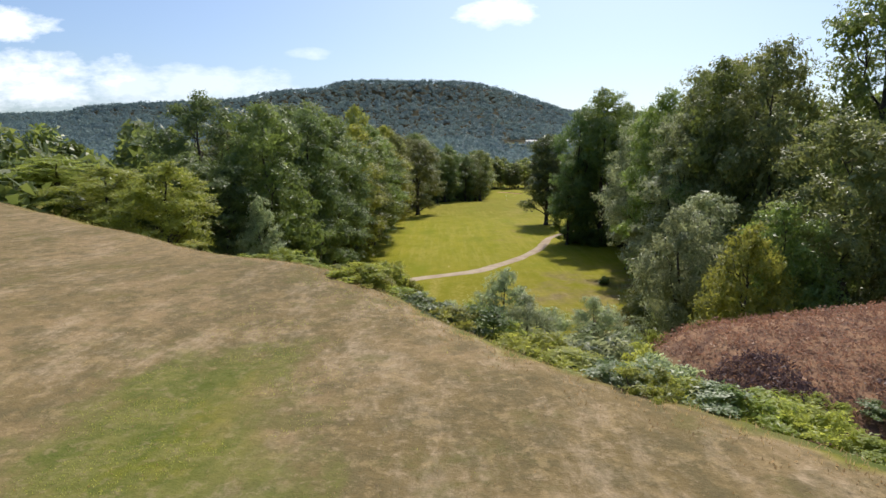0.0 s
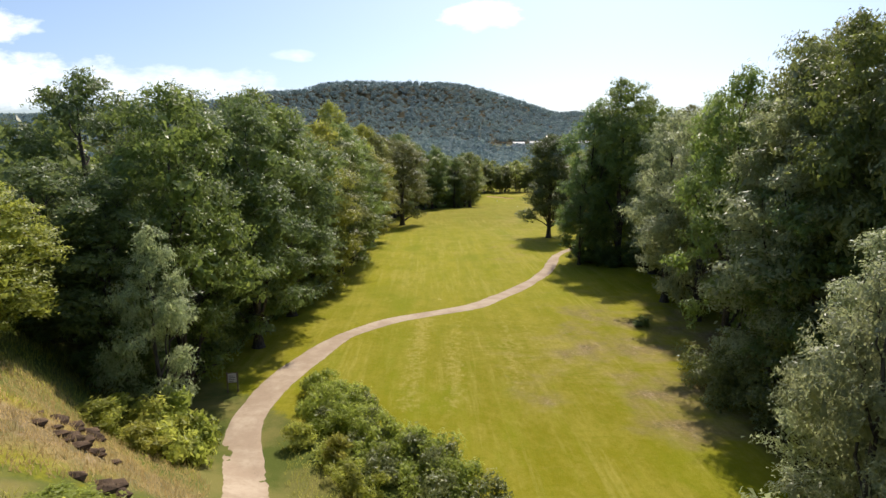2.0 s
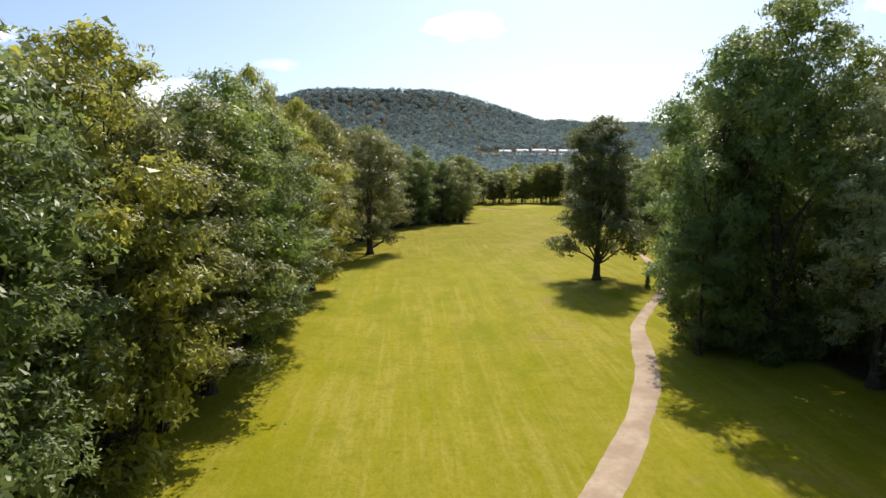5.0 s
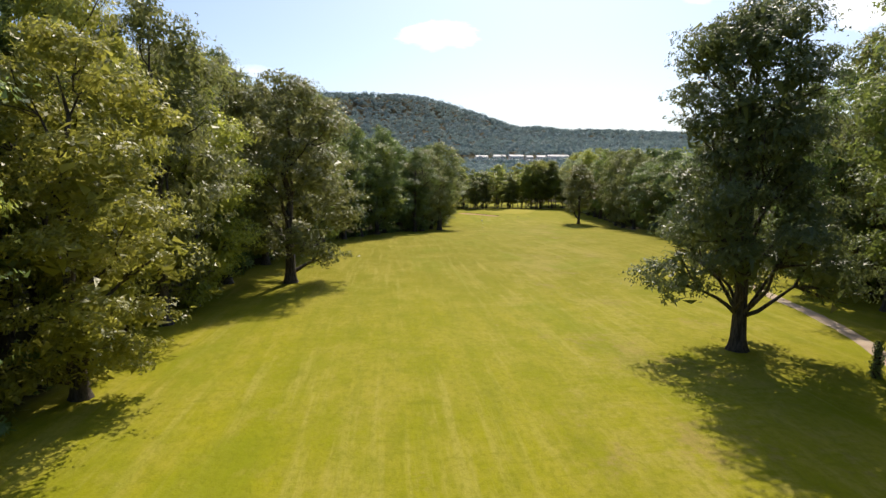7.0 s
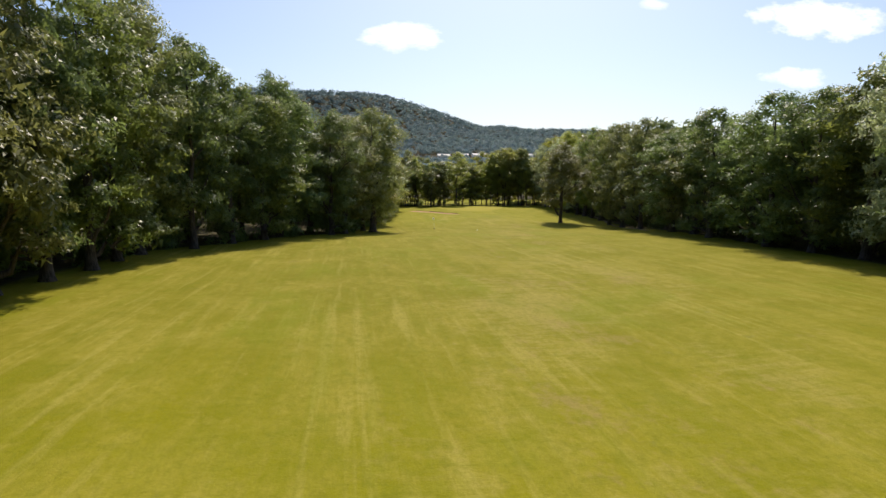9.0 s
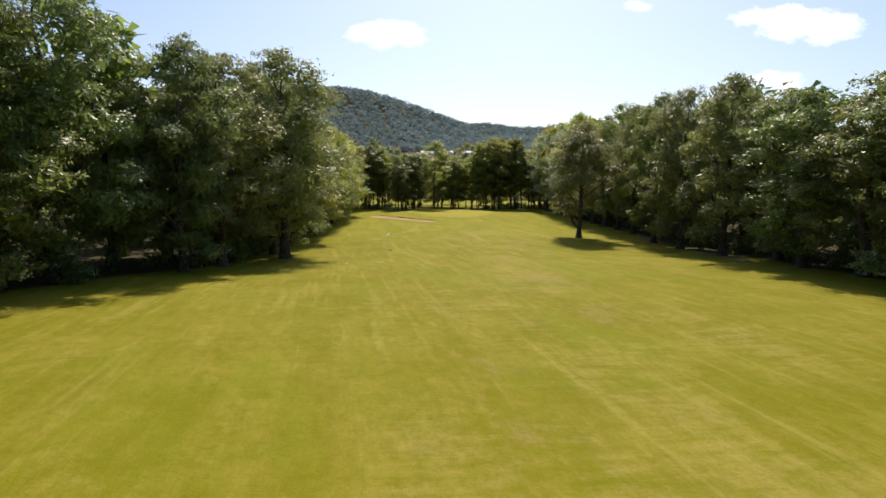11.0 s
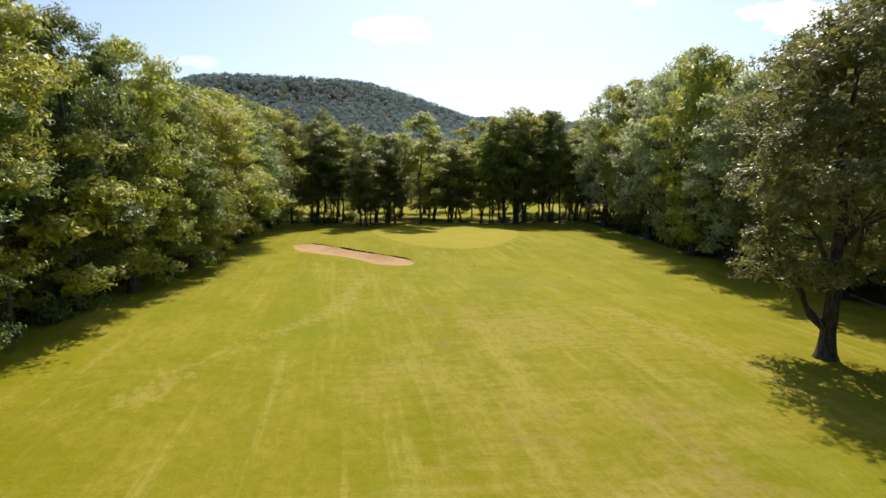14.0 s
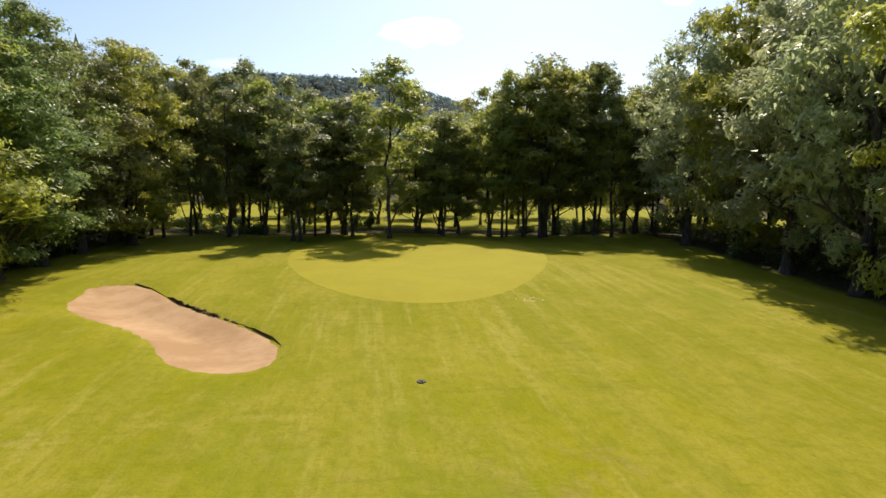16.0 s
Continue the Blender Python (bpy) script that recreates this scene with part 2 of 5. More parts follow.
    floor = n.mix(n.ramp(small, 0.4, 0.65), (0.045, 0.036, 0.020), (0.085, 0.075, 0.030))
    c = n.mix(n.ramp(n.math("ADD", n.attr("rough"), n.math("SUBTRACT", small, 0.5)), 0.3, 0.7), fair, rough)
    c = n.mix(n.ramp(n.math("ADD", n.attr("dry"), n.math("MULTIPLY", n.math("SUBTRACT", mid, 0.5), 1.3)), 0.25, 0.75), c, dry)
    c = n.mix(n.ramp(n.math("ADD", n.attr("lush"), n.math("ADD", n.math("MULTIPLY", n.math("SUBTRACT", small, 0.5), 1.1), n.math("MULTIPLY", n.math("SUBTRACT", n.noise(0.55, 5, 0.7, 30, (1.0, 0.6, 1)), 0.5), 2.6))), 0.35, 1.10), c, lush)
    c = n.mix(n.ramp(n.math("ADD", n.attr("wood"), n.math("MULTIPLY", n.math("SUBTRACT", mid, 0.5), 0.8)), 0.3, 0.7), c, floor)
    heath = n.mix(n.ramp(small, 0.38, 0.62), (0.17, 0.098, 0.068), (0.34, 0.205, 0.120))
    c = n.mix(n.ramp(n.math("ADD", n.attr("heath"), n.math("MULTIPLY", n.math("SUBTRACT", mid, 0.5), 0.8)), 0.3, 0.7), c, heath)
    c = n.mix(n.math("MULTIPLY", n.ramp(tiny, 0.35, 0.75), 0.32), c, n.mix(0.5, c, (0.05, 0.06, 0.01)))
    h = n.math("ADD", n.math("MULTIPLY", tiny, 0.5), small)
    return n.surface(c, 0.95, n.bump(h, 0.55, 0.10), spec=0.1)


GROUND = ground_material()


def plain_rough(name, a, b, scale, bump=0.3, dist=0.03, rough=0.9, second=None):
    n = Nodes(name)
    f, g = n.noise(scale, 5, 0.65), n.noise(scale * 7, 4, 0.7)
    c = n.mix(n.ramp(f, 0.36, 0.64), a, b)
    c = n.mix(n.math("MULTIPLY", n.ramp(g, 0.45, 0.75), 0.4), c, second or a)
    return n.surface(c, rough, n.bump(n.math("ADD", f, g), bump, dist), spec=0.2)


GRAVEL = plain_rough("path_gravel", (0.33, 0.25, 0.175), (0.43, 0.345, 0.25), 0.5, second=(0.25, 0.19, 0.12))
DIRT = plain_rough("dirt_path", (0.15, 0.105, 0.075), (0.25, 0.175, 0.125), 0.8)
SAND = plain_rough("bunker_sand", (0.34, 0.205, 0.100), (0.44, 0.285, 0.155), 0.45, 0.4, 0.04)
STRAW = plain_rough("bleached_turf", (0.36, 0.31, 0.12), (0.46, 0.40, 0.19), 1.5)
EARTH = plain_rough("dark_earth", (0.055, 0.036, 0.022), (0.13, 0.085, 0.05), 2.0, 0.8, 0.05)
GREEN = plain_rough("putting_grass", (0.262, 0.232, 0.005), (0.290, 0.254, 0.007), 0.35, 0.15, 0.01, second=(0.22, 0.215, 0.004))
WHITE = plain_rough("white_paint", (0.80, 0.80, 0.78), (0.72, 0.72, 0.70), 3.0, 0.05, 0.002, 0.5)
DARK = plain_rough("dark_plastic", (0.02, 0.02, 0.02), (0.035, 0.033, 0.03), 3.0, 0.05, 0.002, 0.5)
TIMBER = plain_rough("weathered_wood", (0.12, 0.085, 0.055), (0.20, 0.15, 0.10), 3.0, 0.3, 0.01)
ROOF = plain_rough("pale_roof", (0.42, 0.41, 0.40), (0.55, 0.54, 0.52), 0.3, 0.1, 0.02, 0.6)
RENDERED = plain_rough("pale_wall", (0.62, 0.60, 0.56), (0.72, 0.70, 0.66), 0.3, 0.1, 0.02, 0.8)
GLASS_FAR = plain_rough("far_window_glass", (0.03, 0.035, 0.04), (0.05, 0.055, 0.06), 0.3, 0.0, 0.01, 0.2)


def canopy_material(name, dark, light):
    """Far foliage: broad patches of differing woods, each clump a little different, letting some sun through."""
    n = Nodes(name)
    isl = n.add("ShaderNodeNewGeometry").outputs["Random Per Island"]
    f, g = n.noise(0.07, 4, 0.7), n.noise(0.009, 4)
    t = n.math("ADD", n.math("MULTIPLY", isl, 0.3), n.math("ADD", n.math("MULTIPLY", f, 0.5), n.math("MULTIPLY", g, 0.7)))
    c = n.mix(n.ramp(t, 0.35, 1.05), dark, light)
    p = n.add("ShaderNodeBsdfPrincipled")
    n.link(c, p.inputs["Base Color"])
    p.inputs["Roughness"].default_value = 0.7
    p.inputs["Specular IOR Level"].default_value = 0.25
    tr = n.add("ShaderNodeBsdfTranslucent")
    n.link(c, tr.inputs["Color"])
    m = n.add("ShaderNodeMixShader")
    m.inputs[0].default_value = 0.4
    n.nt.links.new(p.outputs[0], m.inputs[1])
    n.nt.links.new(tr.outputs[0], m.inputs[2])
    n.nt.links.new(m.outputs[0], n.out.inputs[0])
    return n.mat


# leaf greens lifted and shifted to blue: distance haze painted into the colour
HAZED_CANOPY = canopy_material("far_wood_canopy_hazed", (0.100, 0.160, 0.196), (0.232, 0.315, 0.285))

# ---------------------------------------------------------------- the lie of the land


def ease(t):
    t = np.clip(t, 0.0, 1.0)
    return t * t * (3 - 2 * t)


FAIR_Y = np.arange(-100.0, 480.0, 1.0)
_raw = np.interp(FAIR_Y, (-100, 60, 100, 148, 175, 208, 235, 258, 275, 300, 335, 352, 385, 480),
                 (9.0, 9.0, 9.0, 9.3, 8.9, 8.6, 7.9, 6.25, 6.4, 6.3, 6.4, 6.35, 5.6, 4.0))
_k = np.exp(-0.5 * (np.arange(-20, 21) / 7.0) ** 2)
FAIR_Z = np.convolve(np.pad(_raw, 20, mode="edge"), _k / _k.sum(), mode="valid")

RIDGE_X = (-2000, -1316, -1064, -1037, -902, -700, -567, -524, -465, -360, -302, -239, -140, 27, 73, 115, 180, 280, 345, 366, 430, 506, 620, 720, 1200)
RIDGE_Z = (130, 137, 145, 161, 169, 176, 184, 197, 206, 211, 229, 235, 233, 232, 229, 223, 206, 174, 153, 146, 150, 140, 143, 140, 130)
BACK_X = (-3600, -2200, -1400, -500, 300, 700, 900, 1100, 1500, 2600)
BACK_Z = (190, 205, 200, 190, 195, 225, 214, 217, 206, 190)


EDGE_X = (-30, -19.6, -9.9, -3.0, -0.8, 0.3, 2.0, 4.0, 8.0)
EDGE_SUM = (25.2, 25.9, 26.7, 27.4, 26.5, 25.5, 24.5, 24.5, 24.6)


def slope_d(x, y):
    """Metres beyond the rounded edge of the tee plateau."""
    return (x + y - np.interp(x, EDGE_X, EDGE_SUM)) / 1.414


def bank(x, y):
    """How far (0..1) down the bank below the tee a point lies."""
    d = slope_d(x, y)
    wide = 17.5 + 0.8 * np.maximum(0, -15 - x)
    t = np.clip(d / wide, 0, 1)
    return d, 0.8 * ease(t) + 0.2 * t


def bunker_depth(x, y):
    """Depth of the sand hollow by the green: a slanting kidney."""
    ax, ay = x - 34.6, y - 311.6
    u, v = ax * 0.58 - ay * 0.81, ax * 0.81 + ay * 0.58
    mid = np.interp(u, (-9, -7, -5, -3, -1, 1, 3, 6, 9), (-0.55, -0.95, -1.15, -1.05, -0.65, -0.25, -0.02, -0.22, -0.3))
    half = np.interp(u, (-9, -6, -3, 0, 3, 6, 9), (1.9, 2.3, 2.15, 1.9, 1.95, 2.3, 2.1))
    r = np.sqrt((np.abs(u + 1.0) / 9.7) ** 6 + ((v - mid) / half) ** 2)
    return np.clip(1.15 - r, 0, 1) ** 0.7 * 0.52 * (r < 1.15), r


def land(x, y):
    x, y = np.asarray(x, float), np.asarray(y, float)
    z = np.interp(y, FAIR_Y, FAIR_Z)
    # shoulders of the fairway under the trees
    axis = np.interp(y, (60, 150, 260, 340), (3, 9, 36.5, 47.4))
    z = z + 0.00035 * np.clip(np.abs(x - axis) - 18, 0, 90) ** 2 * (1 - ease((y - 300) / 200))
    # gentle swells
    z = z + 0.16 * np.sin(x * 0.21 + 1.3) * np.sin(y * 0.083) * ease((y - 80) / 30) * (1 - ease((y - 420) / 60))
    # tee plateau and its bank
    d, t = bank(x, y)
    top = 21.5 + 0.12 * np.sin(x * 0.4) * np.sin(y * 0.33)
    z = np.where(y < 130, z + (top - z) * (1 - t), z)
    z = z - np.where(y < 60, 1.3 * np.exp(-((d - 5.0) / 3.0) ** 2) * ease((-4.5 - x) / 2.5), 0)
    z = z + 0.8 * np.exp(-((x + 13.8) / 3.8) ** 2 - ((y - 52) / 5) ** 2)
    # heather mound
    mound = 20.15 + 0.07 * (x - 8) - 0.35 * np.maximum(0, 7.5 - x) ** 1.6 - np.where(y > 30, 0.16, 0.05) * (y - 30 - 0.12 * (x - 8)) ** 2 - 0.10 * np.maximum(0, x - 27) ** 1.5
    z = np.where((y < 60) & (x > 0) & (x < 60), np.maximum(z, mound), z)
    # green and bunker
    g = np.sqrt(((x - 47.6) / 15) ** 2 + ((y - 328) / 20) ** 2)
    z = z + 0.45 * (1 - ease((g - 0.35) / 0.75))
    z = z - bunker_depth(x, y)[0]
    # valley beyond the wood, the flat-topped hill and the ridges behind it
    far = np.interp(y, (470, 480, 700, 1000, 1110, 1190, 1280), (4, 4, 10, 29, 42, 49, 58))
    z = np.where(y > 470, far, z)
    crest = np.interp(x, RIDGE_X, RIDGE_Z)
    up = 0.75 * ease((y - 1190) / 600) + 0.25 * ease((y - 1580) / 210)
    z = np.where(y > 1190, z + (crest - z) * up, z)
    z = np.where(y > 1900, crest + (110 - crest) * ease((y - 1900) / 500), z)
    rear = np.interp(x, BACK_X, BACK_Z)
    z = np.where(y > 2450, 110 + (rear - 110) * ease((y - 2450) / 550), z)
    return z


def steps(*spans):
    """Grid lines: (start, end, step) one after another."""
    out = []
    for a, b, s in spans:
        out += list(np.linspace(a, b, max(1, int(round((b - a) / s))), endpoint=False))
    return np.array(out + [spans[-1][1]])


GX = steps((-4500, -1400, 310), (-1400, -300, 50), (-300, -70, 15), (-70, -32, 3), (-32, 24, 0.8), (24, 44, 0.6), (44, 80, 1.0),
           (80, 130, 4), (130, 400, 15), (400, 1000, 50), (1000, 4500, 350))
GY = steps((-3000, -300, 300), (-300, -40, 26), (-40, 5, 5), (5, 62, 0.7), (62, 295, 1.6), (295, 330, 0.6), (330, 400, 2.0),
           (400, 480, 5), (480, 1190, 24), (1190, 1960, 28), (1960, 3100, 76), (3100, 4700, 320))


def mesh_from(name, verts, faces, mats=(), smooth=False, index=None):
    me = bpy.data.meshes.new(name)
    verts = np.asarray(verts, np.float32)
    faces = np.asarray(faces, np.int32)
    me.vertices.add(len(verts))
    me.vertices.foreach_set("co", verts.ravel())
    k = faces.shape[1]
    me.loops.add(faces.size)
    me.loops.foreach_set("vertex_index", faces.ravel())
    me.polygons.add(len(faces))
    me.polygons.foreach_set("loop_start", np.arange(len(faces), dtype=np.int32) * k)
    me.polygons.foreach_set("use_smooth", np.full(len(faces), smooth))
    if index is not None:
        me.polygons.foreach_set("material_index", np.asarray(index, np.int32))
    for mt in mats:
        me.materials.append(mt)
    me.update(calc_edges=True)
    return me


def grid_faces(nx, ny):
    i, j = np.meshgrid(np.arange(nx - 1), np.arange(ny - 1))
    a = (j * nx + i).ravel()
    return np.stack([a, a + 1, a + 1 + nx, a + nx], 1)


# trunk lines of the woods on either side: y, and x of the first trees
LEFT_Y = (40, 62, 80, 100, 118, 140, 150, 160, 172, 185, 195, 215.8, 231.6, 244.5, 261.5, 286.6, 304.6, 341.6)
LEFT_X = (-30, -18.5, -15.2, -13.8, -11.6, -11.2, -12.5, -13.2, -13, -11, -9, -6.7, 3.6, 10.7, 14.5, 18.1, 19.9, 22.4)
RIGHT_Y = (36, 50, 69, 76, 95, 103, 113, 122, 150, 165, 185, 208, 219, 255.2, 270.2, 305.3, 337.4)
RIGHT_X = (16, 17, 22, 31, 31, 30.5, 30, 30, 41, 46, 53, 56.1, 57.4, 61.6, 65.4, 70.3, 74.5)


def smooth_line(points, step):
    """A Catmull-Rom curve through plan points, in even steps."""
    p = [np.array(q, float) for q in points]
    p = [2 * p[0] - p[1]] + p + [2 * p[-1] - p[-2]]
    out = []
    for a, b, c, e in zip(p, p[1:], p[2:], p[3:]):
        k = max(2, int(np.linalg.norm(c - b) / step))
        for i in range(k):
            u = i / k
            out.append(0.5 * (2 * b + (c - a) * u + (2 * a - 5 * b + 4 * c - e) * u * u + (3 * b - a - 3 * c + e) * u ** 3))
    out.append(p[-2])
    return np.array(out)


def build_ground():
    X, Y = np.meshgrid(GX, GY)
    x, y = X.ravel(), Y.ravel()
    z = land(x, y)
    me = mesh_from("ground", np.stack([x, y, z], 1), grid_faces(len(GX), len(GY)), [GROUND], True)
    d, t = bank(x, y)
    lx, rx = np.interp(y, LEFT_Y, LEFT_X), np.interp(y, RIGHT_Y, RIGHT_X)
    wood = np.maximum(ease((lx - x + 1) / 5), ease((x - rx + 2) / 5))
    # end row: dark floor colour painted where the grass only lies in tree shade
    wood = np.maximum(wood, 0.9 * ease((y - 347) / 3) * (1 - ease((y - 354) / 4))) * ease((y - 60) / 15)
    wood = np.maximum(wood, ease((x - 14) / 8) * ease((y - 36) / 6) * (1 - ease((y - 62) / 8)))
    wood = np.maximum(wood, ease((x - 30) / 8) * ease((y + 30) / 10) * (1 - ease((y - 66) / 6)))
    wood = np.maximum(wood, ease((-34 - x) / 6) * ease((y - 44) / 8) * (y < 90))
    glade = ease((y - 354) / 4) * (1 - ease((y - 440) / 10)) * ease((x + 20) / 8) * (1 - ease((x - 105) / 8))
    field = ease((x - 118) / 8) * (1 - ease((x - 156) / 8)) * ease((y - 1075) / 10) * (1 - ease((y - 1190) / 10))
    lush_far = np.where(y > 470, 1.2, 0.0) * field
    wood = np.where(y > 470, 1.0, wood) * (1 - glade) * (1 - field)
    dry = np.maximum((1 - ease((d - 0.3) / 1.0)), 0) * (y < 60)
    hollow = ease((x - 8) / 6) * (1 - ease((y - 85) / 30)) * ease((y - 55) / 10)
    dry = np.maximum(dry, 0.45 * hollow)
    dry = np.maximum(dry, 0.33 * np.exp(-((x - 9.0) / 8.0) ** 2 - ((y - 76) / 15) ** 2))
    dry = np.maximum(dry, 0.75 * np.exp(-((x + 13.0) / 4.6) ** 2 - ((y - 51.5) / 5.5) ** 2))
    lush = np.exp(-((x + 3.0 + 0.5 * np.sin(y * 0.9)) / 1.75) ** 2) * (1 - ease((y - 23) / 6)) * (d < 0) * 0.98 * (y < 40)
    rough = 1.2 * ease((d - 0.4) / 1.0) * (1 - ease((d - 20) / 4)) * (y < 90) * (1 - 0.9 * np.exp(-((x + 13.5) / 5.0) ** 2 - ((y - 51.0) / 6.5) ** 2))
    track = np.zeros_like(x)
    for pts, half in ((((25.3, 272.7), (28, 279.7), (32.4, 287.3), (35, 298.8)), 0.9), (((50.9, 270), (50.9, 276), (49.4, 284)), 1.1), (((-1.4, 69), (-1.2, 80), (-0.4, 91)), 1.0), (((1.6, 69), (1.9, 80), (2.8, 90)), 1.0),
                      (((6.2, 71), (6.6, 80), (7.4, 90)), 0.9), (((9.4, 74), (9.2, 84), (9.6, 93)), 0.6)):
        line = smooth_line(pts, 1.5)
        near = np.full(len(x), 99.0)
        some = (y > pts[0][1] - 6) & (y < pts[-1][1] + 6) & (np.abs(x - pts[1][0]) < 12)
        near[some] = np.min(np.hypot(x[some][:, None] - line[:, 0], y[some][:, None] - line[:, 1]), axis=1)
        track = np.maximum(track, np.exp(-(near / half) ** 2))
    fresh = ease((y - 145) / 45) * (1 - 0.8 * ease((y - 255) / 35)) + 0.6 * (1 - ease((y - 75) / 50)) + 0.6 * np.exp(-((x - 8) / 9) ** 2 - ((y - 72) / 17) ** 2)
    mid_line = np.interp(y, (60, 100, 150, 210, 260, 340), (6, 8, 14, 27, 37, 47))
    bare = np.exp(-((x - mid_line - 3) / 11) ** 2) * ease((y - 100) / 30) * (1 - 0.7 * ease((y - 292) / 14)) + np.exp(-((x - 12) / 8) ** 2 - ((y - 76) / 14) ** 2)
    for name, v in (("track", track), ("bare", bare), ("fresh", fresh), ("heath", ease((x - 5.6) / 1.2) * ease((36.5 - y) / 1.5) * ease((d - 2.5) / 1.5) * (z > 17.5) * (y > 20)), ("wood", wood), ("dry", dry * (1 - 0.5 * lush)), ("lush", np.maximum(lush, lush_far)), ("rough", rough)):
        a = me.attributes.new(name, "FLOAT", "POINT")
        a.data.foreach_set("value", np.asarray(v, np.float32))
    tagged(new("ground", me), "mown grass land with dry tee and wooded hills", "ground", kind="structure")


build_ground()


def build_path(points, width, name, material, label):
    line = smooth_line(points, 0.6)
    way = np.gradient(line, axis=0)
    way /= np.linalg.norm(way, axis=1)[:, None]
    side = np.stack([way[:, 1], -way[:, 0]], 1)
    rng = np.random.default_rng(5)
    n = len(line)
    cols = 9
    wl = np.convolve(rng.normal(0, 0.35, n + 8), np.ones(9) / 9, "valid")
    wr = np.convolve(rng.normal(0, 0.35, n + 8), np.ones(9) / 9, "valid")
    verts = []
    for j in range(cols):
        s = j / (cols - 1) * 2 - 1
        half = width / 2 * (1.15 - 0.15 * ease((line[:, 1] - 75) / 12) - 0.2 * ease((line[:, 1] - 95) / 20) - 0.3 * ease((line[:, 1] - 118) / 15))
        off = s * (half + np.where(s < 0, wl, wr) * abs(s))
        q = line + side * off[:, None]
        z = land(q[:, 0], q[:, 1]) + 0.05 - 0.10 * abs(s) ** 6 - 0.02 * (abs(abs(s) - 0.5) < 0.2)
        verts.append(np.column_stack([q, z]))
    verts = np.stack(verts, 1).reshape(-1, 3)
    me = mesh_from(name, verts, grid_faces(cols, n)[:, ::-1], [material], True)
    tagged(new(name, me), label, "path", kind="structure")


build_path(((-3, 42), (-6.0, 50.0), (-8.4, 57.0), (-10.8, 64.1), (-11.3, 68.3), (-10.5, 74.5), (-8.2, 82.7), (-4.6, 88.2), (-1.1, 90.5), (2.3, 92.5), (6.2, 95.8),
            (12.4, 105.5), (16.7, 114.1), (20.2, 125.1), (24.4, 133.0), (28.6, 139.8), (31.6, 146.2), (34.7, 155.3), (35.8, 160.7), (38, 170)), 2.25, "path", GRAVEL, "pale gravel cart path winding over the grass")
build_path(((57.7, 240.1), (61.1, 254.1), (63, 263.5), (66.3, 274.2), (70.1, 290.3), (75.8, 310.4)), 1.4, "path_by_wood", DIRT, "narrow brown dirt path under the trees")


def build_green():
    """The putting green: a smooth, shorter sward on its low rise."""
    verts, rings, seg = [], 16, 72
    for i in range(rings + 1):
        for k in range(seg):
            a = 2 * math.pi * k / seg
            r = (1 + 0.06 * math.sin(2 * a + 0.6) + 0.05 * math.sin(3 * a)) * i / rings
            verts.append((47.4 + 10.3 * r * math.cos(a), 329.5 + 16.5 * r * math.sin(a)))
    v = np.array(verts)
    edge = np.repeat(np.arange(rings + 1) / rings, seg)
    z = land(v[:, 0], v[:, 1]) + 0.045 - 0.09 * edge ** 12
    faces = [(i * seg + k, i * seg + (k + 1) % seg, (i + 1) * seg + (k + 1) % seg, (i + 1) * seg + k) for i in range(rings) for k in range(seg)]
    me = mesh_from("putting_green", np.column_stack([v, z]), np.array(faces)[:, ::-1], [GREEN], True)
    tagged(new("putting_green", me), "smooth pale putting green partly in tree shade", "putting green", kind="structure")


build_green()


def bunker_edge(a, r):
    """The point at polar angle a on the level line r of the hollow."""
    lo, hi = 0.0, 20.0
    for _ in range(30):
        mid = (lo + hi) / 2
        if bunker_depth(34.6 + mid * math.cos(a), 311.6 + mid * math.sin(a))[1] < r:
            lo = mid
        else:
            hi = mid
    return 34.6 + lo * math.cos(a), 311.6 + lo * math.sin(a)


